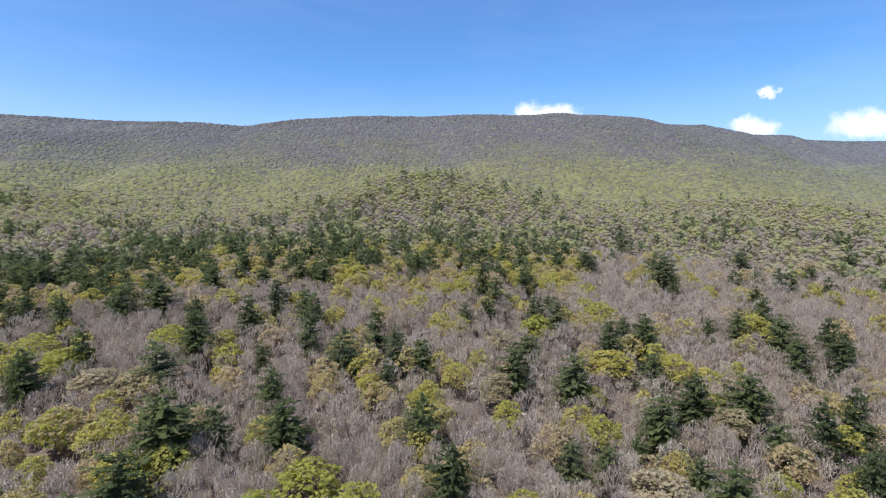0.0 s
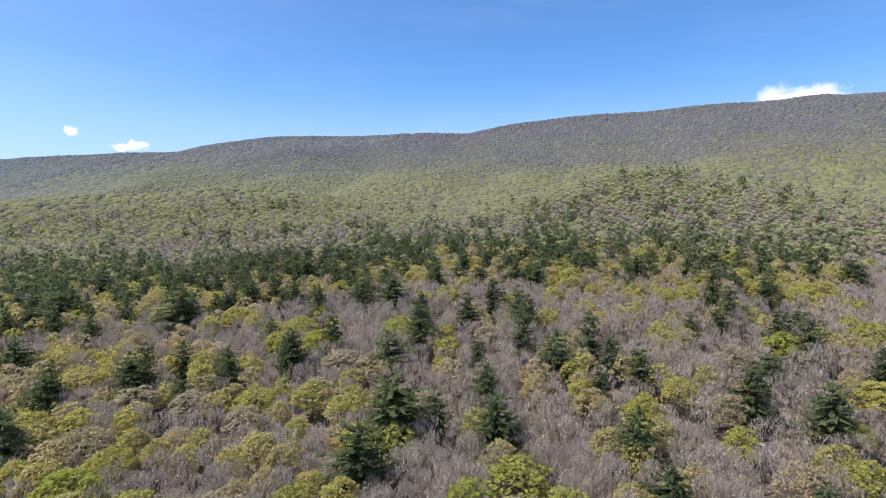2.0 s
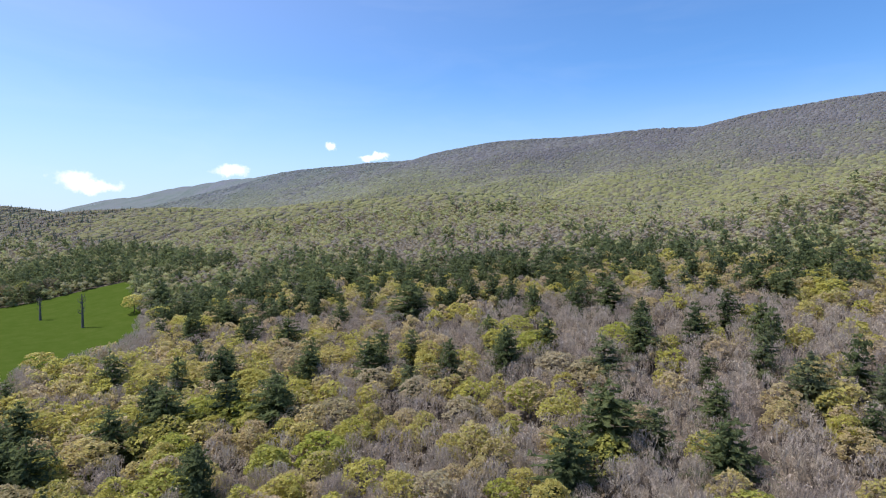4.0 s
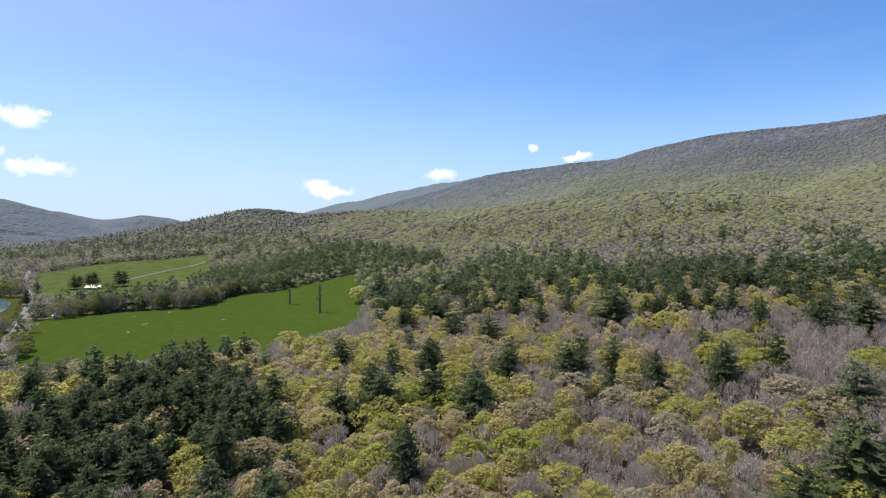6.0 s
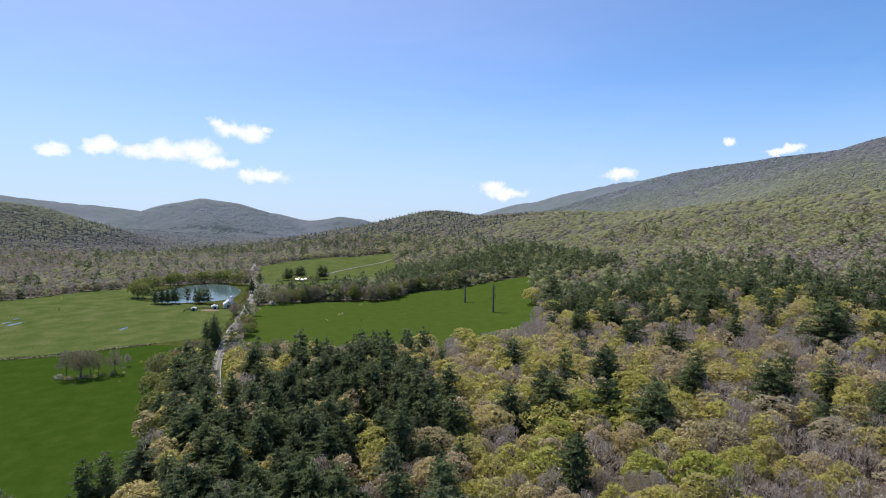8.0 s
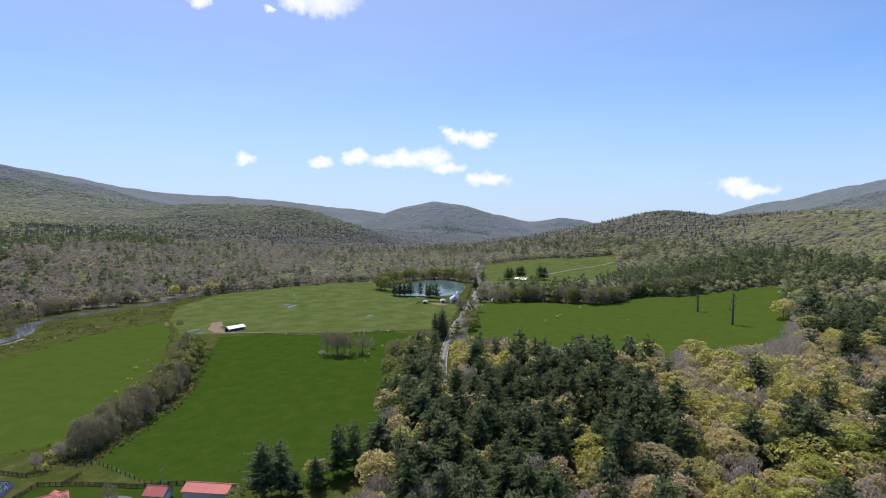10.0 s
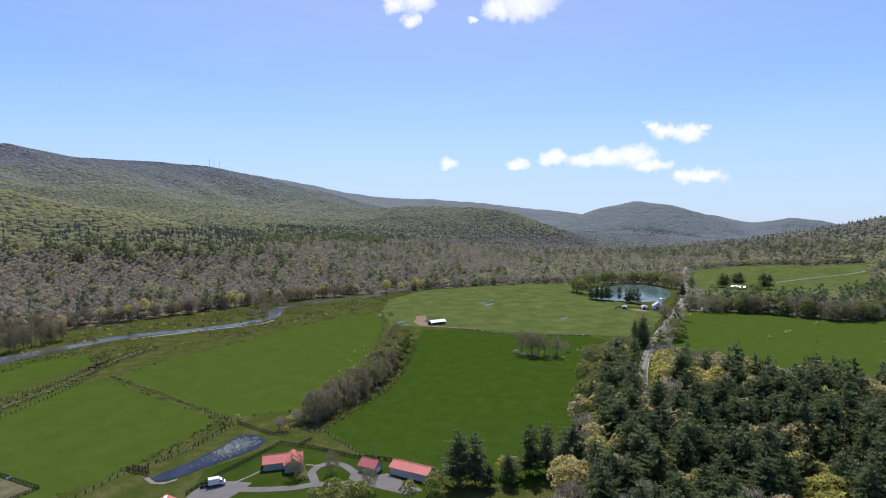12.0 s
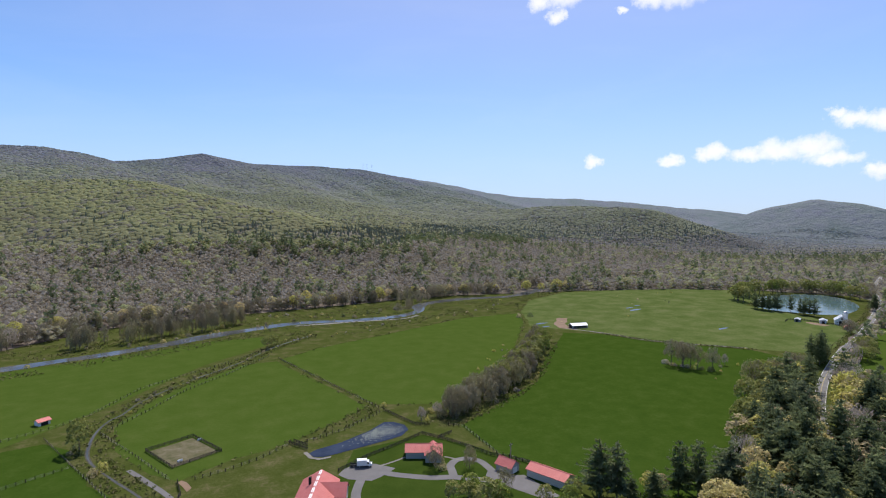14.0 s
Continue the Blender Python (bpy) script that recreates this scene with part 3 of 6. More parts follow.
def sheet(name, outline, mat, lift, label, category, step=12.0, ragged=0.8, level=None):
    """A patch of ground cover that lies on the land."""
    pts = []
    for (x0, y0), (x1, y1) in zip(outline, outline[1:] + outline[:1]):
        k = max(1, round(math.hypot(x1 - x0, y1 - y0) / step))
        pts += [(x0 + (x1 - x0) * q / k, y0 + (y1 - y0) * q / k) for q in range(k)]
    if level is not None:
        pts = curve(outline, step, True)
    bm = bmesh.new()
    vs = [bm.verts.new((x + ragged * 2 * (vnoise(np.array(x / 9), np.array(y / 9)) - 0.5), y + ragged * 2 * (vnoise(np.array(y / 9), np.array(x / 9)) - 0.5), 0)) for x, y in pts]
    f = bm.faces.new(vs)
    bmesh.ops.triangulate(bm, faces=[f])
    if level is None:
        for _ in range(5):
            long_ones = [e for e in bm.edges if e.calc_length() > 28]
            if long_ones:
                bmesh.ops.subdivide_edges(bm, edges=long_ones, cuts=1)
                bmesh.ops.triangulate(bm, faces=bm.faces)
    for v in bm.verts:
        v.co.z = float(land(v.co.x, v.co.y)) + lift if level is None else level
    for f in bm.faces:
        f.normal_update()
        if f.normal.z < 0:
            f.normal_flip()
    me = bpy.data.meshes.new(name)
    bm.to_mesh(me)
    bm.free()
    me.materials.append(mat)
    return setting(name, me, label, category)


def ribbon(name, line, width, mat, lift, label, category, step=8.0, vary=0.0, shift=0.0):
    pts = [np.array(p) for p in curve(line, step)]
    v, f = [], []
    for k, p in enumerate(pts):
        t = pts[min(k + 1, len(pts) - 1)] - pts[max(k - 1, 0)]
        n = np.array((-t[1], t[0])) / np.linalg.norm(t)
        w0, w1 = (width / 2 * (1 + vary * (4 * vnoise(np.array(k / 3.1 + o), np.array(o)) - 2)) for o in (0.3, 40.7))
        for q in (p + n * (shift + w0), p + n * (shift - w1)):
            v.append((*q, float(land(*q)) + lift))
        if k:
            a = 2 * k
            f += [(a - 2, a - 1, a + 1), (a - 2, a + 1, a)]
    return setting(name, mesh_of(name, v, f, [mat], flat=False), label, category)


sheet("meadow", VALLEY, M_ROUGH, 0.03, "rough unmown valley grass with dry tufts", "meadow", ragged=3.0)
sheet("field_1", FIELD_A, M_LUSH, 0.07, "lush dark green hay field", "field")
sheet("field_2", FIELD_B, M_HAY, 0.07, "lush green hay field beside the hedgerow", "field")
sheet("field_3", FIELD_C, M_PASTURE, 0.07, "grazed pale green pasture round the white barn", "field", ragged=2.0)
sheet("field_4", FIELD_D, M_HAY, 0.5, "green field below the wooded slope with dead trees", "field")
sheet("field_5", FIELD_E, M_PASTURE, 0.6, "far upper pasture crossed by a pale track", "field")
sheet("field_6", FIELD_F, M_HAY, 0.07, "green fenced paddock", "field")
sheet("field_7", FIELD_G, M_HAY, 0.07, "green riverside field", "field")
sheet("field_8", FIELD_H, M_LUSH, 0.07, "green grazed paddock", "field")
ribbon("river", RIVER, 12.0, M_RIVER, 0.10, "slow grey-blue river with grassy banks", "river", vary=0.25)
ribbon("gravel_bar", [(-180, -438), (-215, -430), (-246, -421), (-276, -414), (-296, -420)], 3.0, M_GRAVEL, 0.13, "pale gravel bar beside the river", "gravel bar", 6.0, 0.4)
ribbon("creek_bank", CREEK, 9.0, M_ROUGH, 0.085, "rough brushy banks of the creek", "creek bank", 4.0, 0.3)
ribbon("creek_bed", CREEK, 1.0, M_STONES, 0.10, "pale stony bed of the creek", "creek", 4.0, 0.45)
ribbon("creek", CREEK, 0.4, M_RIVER, 0.13, "narrow creek winding through the grass", "creek", 4.0, 0.45)
sheet("pond_1", POND, M_POND, 0, "dark blue farm pond with floating weed", "pond", 4.0, 0.4, level=0.14)
sheet("pond_2", TEAL, M_TEAL, 0, "teal pond ringed by trees", "pond", 8.0, 0.8, level=0.16)
ribbon("verge", ROAD[6:], 17.0, M_ROUGH, 0.11, "grassy verge of the road", "verge", 6.0, 0.15)
ribbon("road", ROAD, 5.3, M_ASPHALT, 0.14, "worn grey two-lane country road", "road", 6.0)
for k, (off, w, m) in enumerate(((0.12, 0.14, M_YELLOW), (-0.12, 0.14, M_YELLOW), (2.4, 0.12, M_LINE), (-2.4, 0.14, M_LINE))):
    ribbon("road_marking_%d" % (k + 1), ROAD, w, m, 0.15, "painted line along the road", "road marking", 6.0, 0.0, off)
ribbon("track_1", [(-360, -296), (-370, -258), (-374, -224), (-408, -170)], 1.6, M_GRAVEL, 0.12, "pale farm track along the field edge", "track", 6.0, 0.3)
ribbon("track_2", [(-850, -108), (-909, -96), (-1027, -49), (-1106, 10)], 5.0, M_GRAVEL, 0.9, "pale track across the upper pasture", "track", 10.0, 0.1)
# ---- trees ----
def unit(v):
    return v / (np.linalg.norm(v, axis=1, keepdims=True) + 1e-9)


def fan(rng, centres, ups, size, narrow=1.0, slack=0.5):
    """Triangles at the centres, roughly facing along ups: corners and the normals they are shaded by."""
    n = len(centres)
    up = unit(ups + slack * rng.normal(size=(n, 3)))
    side = unit(np.cross(up, rng.normal(size=(n, 3))))
    fwd = np.cross(up, side)
    s = (size * rng.uniform(0.6, 1.35, (n, 1)))
    v = np.stack([centres - fwd * s * 0.6 + side * s * 0.55 * narrow, centres - fwd * s * 0.6 - side * s * 0.55 * narrow, centres + fwd * s * 0.75], 1)
    g = np.cross(v[:, 1] - v[:, 0], v[:, 2] - v[:, 0])
    turned = np.einsum("ij,ij->i", g, ups) < 0
    v[turned] = v[turned][:, ::-1]
    return v.reshape(-1, 3), np.repeat(unit(unit(ups) * 0.9 + up * 0.22), 3, axis=0)


def blades(rng, roots, ways, width, ups):
    """Long thin triangles from the roots along ways."""
    side = unit(np.cross(ways, rng.normal(size=ways.shape)))
    v = np.stack([roots - side * width, roots + side * width, roots + ways], 1)
    g = np.cross(v[:, 1] - v[:, 0], v[:, 2] - v[:, 0])
    turned = np.einsum("ij,ij->i", g, ups) < 0
    v[turned] = v[turned][:, ::-1]
    return v.reshape(-1, 3), np.repeat(unit(unit(ups) + 0.5 * unit(g) * np.where(turned, -1, 1)[:, None]), 3, axis=0)


def both(a, b):
    return np.concatenate([a[0], b[0]]), np.concatenate([a[1], b[1]])


def pole(pts, radii, sides):
    """A tapered trunk or limb through pts, as triangles."""
    rings_, out = [], []
    for p, r in zip(pts, radii):
        a = np.arange(sides) * 2 * math.pi / sides
        rings_.append(np.stack([p[0] + r * np.cos(a), p[1] + r * np.sin(a), np.full(sides, p[2])], 1))
    for a, b in zip(rings_, rings_[1:]):
        for k in range(sides):
            m = (k + 1) % sides
            out += [a[k], a[m], b[m], a[k], b[m], b[k]]
    return np.array(out)


def conifer(rng, boughs, tufts, size, low=0.12, taper=0.7):
    """Crown of a pine 1 high: uneven boughs, nearly level and lifted at the tips, in loose whorls."""
    h = 0.97 - (0.97 - low) * np.sort(rng.rand(boughs)) ** 0.7
    if boughs > 40:  # near enough to show its whorls
        steps = 13 if boughs > 90 else 10
        h = np.clip((np.floor(h * steps) + 0.5 + rng.normal(0, 0.24, boughs)) / steps, low, 0.975)
    a = np.arange(boughs) * 2.4 + rng.uniform(0, 1.6, boughs)
    side_ = 1 + 0.22 * np.sin(a + rng.uniform(0, 6.28)) + 0.15 * np.sin(2 * a + 9 * h + rng.uniform(0, 6.28))
    length = (0.035 + 0.40 * ((1 - h) / (1 - low)) ** taper) * rng.uniform(0.6, 1.12, boughs) * side_ * np.where(h < low + 0.1, 0.8, 1)
    cs, us = [], []
    for k in range(tufts):
        f = ((k + rng.uniform(0.1, 1.0, boughs)) / tufts) ** 0.75
        out = length * f
        jit = rng.normal(0, 0.016, (boughs, 2)) * (0.4 + f[:, None])
        cs.append(np.stack([np.cos(a) * out + jit[:, 0], np.sin(a) * out + jit[:, 1], h + out * (0.16 * f - 0.14) + rng.normal(0, 0.010, boughs)], 1))
        us.append(np.stack([np.cos(a) * 0.55, np.sin(a) * 0.55, np.full(boughs, 0.85)], 1))
    top = np.array([[0, 0, 0.985], [0, 0.004, 0.965], [0.004, 0, 0.95]])
    c, u = np.concatenate(cs + [top]), np.concatenate(us + [np.array([[1.0, 0, 0.1], [0, 1, 0.1], [-1, 0, 0.1]])])
    tufts_ = fan(rng, c, u, size, 0.7, 0.7)
    if boughs < 40:
        return tufts_
    # one long finger for every bough
    way_ = np.stack([np.cos(a) * length, np.sin(a) * length, 0.02 * length + rng.normal(0, 0.012, boughs)], 1)
    root = np.stack([np.zeros(boughs), np.zeros(boughs), h - 0.03 * length], 1) + way_ * 0.12
    side = np.stack([-np.sin(a), np.cos(a), np.zeros(boughs)], 1) * (length * 0.14)[:, None]
    v = np.stack([root - side, root + side, root + way_ * 0.98], 1).reshape(-1, 3)
    n = np.stack([np.cos(a) * 0.55, np.sin(a) * 0.55, np.full(boughs, 0.85)], 1)
    return both(tufts_, (v, np.repeat(unit(n), 3, axis=0)))


HEART = np.array([0, 0, 0.52])


def lobes(rng, count, wide=0.225, tall=0.34):
    """Centres and radii of the rounded masses that make up a domed crown 1 high."""
    out = []
    turn_ = rng.uniform(0, 6.28)
    for k in range(count):
        up = 1.0 - 1.5 * (k + 0.3) / count
        a, q = turn_ + k * 2.4 + rng.uniform(-0.3, 0.3), math.sqrt(max(0.0, 1 - up * up))
        rad = rng.uniform(0.095, 0.145) * (1.25 if count < 7 else 1)
        far = rng.uniform(0.82, 1.12)
        out.append((wide * q * far * math.cos(a), wide * q * far * math.sin(a), HEART[2] + tall * up * rng.uniform(0.85, 1.1), rad))
    return np.array(out)


def shell(rng, lob, count, under=0.25):
    """Points on the outside of the masses, and the ways in which they face."""
    want, cs, ns = count, [], []
    while want > 0:
        k = rng.randint(0, len(lob), want * 2)
        n = unit(rng.normal(size=(len(k), 3)) + 0.7 * unit(lob[k, :3] - HEART + 1e-6))
        n[:, 2] = np.where((n[:, 2] < 0) & (rng.rand(len(k)) > under), -n[:, 2], n[:, 2])
        c = lob[k, :3] + n * (lob[k, 3] * rng.uniform(0.85, 1.08, len(k)))[:, None]
        deep = (np.linalg.norm(c[:, None] - lob[None, :, :3], axis=2) < lob[None, :, 3] * 0.8).any(1)
        c, n = c[~deep][:want], n[~deep][:want]
        cs.append(c)
        ns.append(n)
        want -= len(c)
    c, n = np.concatenate(cs), np.concatenate(ns)
    return c, unit(n * 0.5 + unit(c - HEART) * 0.5 + np.array([0, 0, 0.5]))


def cores(lob, swell=0.92):
    """Every mass as a small eight-sided body, shaded round."""
    dirs = np.array([(1, 0, 0), (0, 1, 0), (-1, 0, 0), (0, -1, 0), (0, 0, 1), (0, 0, -1.0)])
    vs, ns = [], []
    for x, y, z, rad in lob:
        p = np.array((x, y, z)) + dirs * rad * swell
        n = unit(unit(dirs) * 0.5 + unit(p - HEART) * 0.5 + np.array([0, 0, 0.5]))
        for k in range(4):
            for tri in ((k, (k + 1) % 4, 4), ((k + 1) % 4, k, 5)):
                vs.append(p[list(tri)])
                ns.append(n[list(tri)])
    return np.concatenate(vs), np.concatenate(ns)


def leafy(rng, count, size, masses=9, slack=1.1):
    lob = lobes(rng, masses)
    c, n = shell(rng, lob, count)
    return (both(cores(lob), fan(rng, c, n, size, 0.9, slack)) if count < 50 else fan(rng, c, n, size, 0.9, slack)), lob


def bare(rng, count, length, width, buds, bud, masses=9):
    lob = lobes(rng, masses)
    c, n = shell(rng, lob, count, 0.15)
    way_ = unit(n * 0.6 + np.array([0, 0, 0.6]) + 0.35 * rng.normal(size=n.shape)) * length * rng.uniform(0.5, 1.2, (count, 1))
    tw = blades(rng, c - way_ * 0.8, way_, width, n)
    if count < 50:
        tw = both(cores(lob, 0.85), tw)
    if buds:
        c, n = shell(rng, lob, buds, 0.1)
        tw = both(tw, fan(rng, c, n, bud, 0.7, 0.7))
    return tw, lob


def limbs(rng, lob, r, sides, top=0.5):
    """Trunk and limbs of a broad tree 1 high."""
    out = [pole([(0, 0, -0.03), (0.004, 0, 0.2), (0.0, 0.006, top)], [r * 1.25, r * 0.85, r * 0.55], sides)]
    for x, y, z, rad in lob:
        z0 = top * rng.uniform(0.6, 1.0)
        out.append(pole([(0, 0, z0), (x * 0.5, y * 0.5, (z0 + z) / 2 - 0.02), (x * 0.95, y * 0.95, z + 0.3 * rad)], [r * 0.5, r * 0.33, r * 0.1], 3))
    return np.concatenate(out)


def soup(v, n=None):
    """Corners, loose triangles and normals."""
    if isinstance(v, tuple):
        v, n = v
    f = np.arange(len(v)).reshape(-1, 3)
    if n is None:
        n = np.repeat(unit(np.cross(v[1::3] - v[0::3], v[2::3] - v[0::3])), 3, axis=0)
    return v, f, n


def puff(rng, sides, turns, wide, low, rough, lift=0.5):
    """A rounded closed crown with an uneven skin, for broad trees far away; turns are the angles from its top."""
    v, f = [(0, 0, 1.0)], []
    for th in turns:
        for k in range(sides):
            a, q = (k + rng.uniform(-0.25, 0.25)) * 2 * math.pi / sides, rng.uniform(1 - rough, 1 + rough)
            v.append((q * wide * math.sin(th) * math.cos(a), q * wide * math.sin(th) * math.sin(a), low + (1 - low) * math.cos(th) * rng.uniform(1 - rough * 0.5, 1 + rough * 0.5)))
    f = [(0, 1 + k, 1 + (k + 1) % sides) for k in range(sides)]
    for q in range(len(turns) - 1):
        o = 1 + q * sides
        for k in range(sides):
            m = (k + 1) % sides
            f += [(o + k, o + sides + k, o + sides + m), (o + k, o + sides + m, o + m)]
    v = np.array(v)
    n = unit(unit((v - np.array([0, 0, low])) / np.array([wide, wide, 1 - low])) + np.array([0, 0, lift]))
    return v, np.array(f), n


def spire(rng, wide, sides=5):
    """A ragged closed cone, for conifers far away."""
    v, f = [(0, 0, 1.0)], []
    for lift, out in ((0.62, 0.5), (0.22, 1.0)):
        for k in range(sides):
            a, q = (k + rng.uniform(-0.2, 0.2)) * 2 * math.pi / sides, out * wide * rng.uniform(0.6, 1.3)
            v.append((q * math.cos(a), q * math.sin(a), lift + rng.uniform(-0.07, 0.07)))
    f = [(0, 1 + k, 1 + (k + 1) % sides) for k in range(sides)]
    for k in range(sides):
        m = (k + 1) % sides
        f += [(1 + k, 1 + sides + k, 1 + sides + m), (1 + k, 1 + sides + m, 1 + m)]
    v = np.array(v)
    return v, np.array(f), unit(v * np.array([1, 1, 0]) + np.array([0, 0, 0.25]))


KINDS = ("conifer", "spring", "bare")
rng = np.random.RandomState(11)


def shape_of(name, shape, mats):
    return mesh_of(name, shape[0], shape[1], mats, normals=shape[2])


# single trees: crown mesh and trunk mesh, made once for each of a few shapes
SINGLE = {k: [] for k in ("conifer", "stand", "spring", "bright", "budding", "bare", "brown", "green")}
for n in range(5):
    for kind, low, taper in (("conifer", 0.14, 0.47), ("stand", 0.24, 0.62)):
        c = conifer(rng, 120, 11, 0.043, low, taper)
        SINGLE[kind].append((shape_of("conifer_crown", soup(c), [M_NEEDLE1]), shape_of("conifer_trunk", soup(pole([(0, 0, -0.03), (0.003, 0, 0.5), (0, 0, 0.97)], [0.017, 0.010, 0.002], 6)), [M_BARK])))
    for kind, mat in (("spring", M_SPRING1), ("bright", M_BRIGHT), ("budding", M_BUDDING)):
        c, lob = leafy(rng, 860, 0.045, 17 + n)
        SINGLE[kind].append((shape_of("spring_crown", soup(c), [mat]), shape_of("spring_trunk", soup(limbs(rng, lob[4:12], 0.016, 6)), [M_BARK])))
    c, lob = bare(rng, 760, 0.21, 0.0044, 110, 0.026, 13 + n)
    SINGLE["bare"].append((shape_of("bare_crown", soup(c), [M_TWIG1]), shape_of("bare_trunk", soup(limbs(rng, lob, 0.019, 6)), [M_LIMB])))
    c, lob = bare(rng, 560, 0.18, 0.005, 150, 0.038, 11 + n)
    SINGLE["brown"].append((shape_of("brown_crown", soup(c), [M_BROWN]), shape_of("brown_trunk", soup(limbs(rng, lob, 0.019, 6)), [M_BARK])))
    c, lob = leafy(rng, 600, 0.055, 14 + n)
    SINGLE["green"].append((shape_of("green_crown", soup(c), [M_GREEN]), shape_of("green_trunk", soup(limbs(rng, lob[4:10], 0.016, 6)), [M_BARK])))
# woods: shapes by distance, each a crown and, where it shows, a trunk
WOODS = {}
for k in KINDS + ("stand",):
    for lod in range(4):
        shapes = []
        for n in range(5):
            t = None
            if k in ("conifer", "stand"):
                low, taper = (0.14, 0.47) if k == "conifer" else (0.24, 0.62)
                c = soup(conifer(rng, 62, 6, 0.070, low, taper)) if lod == 0 else soup(conifer(rng, 44, 1, 0.15, low, taper)) if lod == 1 else spire(rng, 0.21, 6 if lod == 2 else 5)
                t = soup(pole([(0, 0, -0.03), (0, 0, 0.9)], [0.017, 0.004], 3))
            elif lod == 0:
                c, lob = leafy(rng, 320, 0.066, 12) if k == "spring" else bare(rng, 270, 0.22, 0.0062, 50, 0.034, 10)
                c, t = soup(c), soup(limbs(rng, lob[3:7], 0.016, 3))
            elif lod == 1:
                c, _ = leafy(rng, 18, 0.13, 5) if k == "spring" else bare(rng, 14, 0.22, 0.012, 4, 0.12, 5)
                c = soup(c)
            else:
                c = puff(rng, 5, (0.7, 1.5), 0.36, 0.58, 0.2, 1.5 if lod == 2 else 2.6)
            shapes.append((c, t if lod == 0 else None))
        WOODS[k, lod] = shapes

LABEL = {"conifer": "dark green pine with layered uneven boughs", "stand": "dark pine of a dense stand, bare below", "bright": "rounded tree in bright yellow-green young leaf", "budding": "broad pale tan tree in bud", "spring": "broadleaf tree in fresh yellow-green spring leaf", "bare": "grey-brown leafless broadleaf tree with pale buds", "brown": "brown leafless broadleaf tree", "green": "olive-green leafing broadleaf tree"}
NAME = {"conifer": "conifer_tree", "stand": "conifer_tree", "bright": "leafing_tree", "budding": "budding_tree", "spring": "leafing_tree", "bare": "bare_tree", "brown": "leafless_tree", "green": "leafing_tree"}
BASE = {}


def plant(kind, x, y, height, spread=1.0, label="", group="", z=None, shape=None):
    """A single tree with its trunk and crown."""
    n = rng.randint(5) if shape is None else shape
    z = float(land(x, y)) if z is None else z
    m = pose(x, y, z, 0, 0, rng.uniform(0, 360))
    if (kind, n, label) not in BASE:
        ob = thing(NAME[kind], (0, 0, 0), label or LABEL[kind], "tree", group)
        for part_name, me in zip(("crown", "trunk"), SINGLE[kind][n]):
            p = new(part_name, me)
            p.parent = ob
        BASE[kind, n, label] = ob
    else:
        ob = copy_thing(BASE[kind, n, label], m)
    ob.matrix_basis = m @ Matrix.Diagonal((height * spread, height * spread, height, 1))
    if group:
        ob["group"] = group
    return ob


HEIGHT = {"conifer": (17, 25), "spring": (13, 17), "bare": (13, 17.5)}
SPREAD = {"conifer": (0.75, 1.1), "spring": (0.98, 1.35), "bare": (0.92, 1.2)}


def plantation(x, y):
    """The dense stand of pines beside the road."""
    r, a = np.hypot(x, y), np.degrees(np.arctan2(-x, y))
    clump = vnoise(x / 55 + 31, y / 55)
    return (a > 81 + 5 * (clump - 0.5) + 4 * smooth(r, 200, 330)) & (a < 118) & (r < 345)


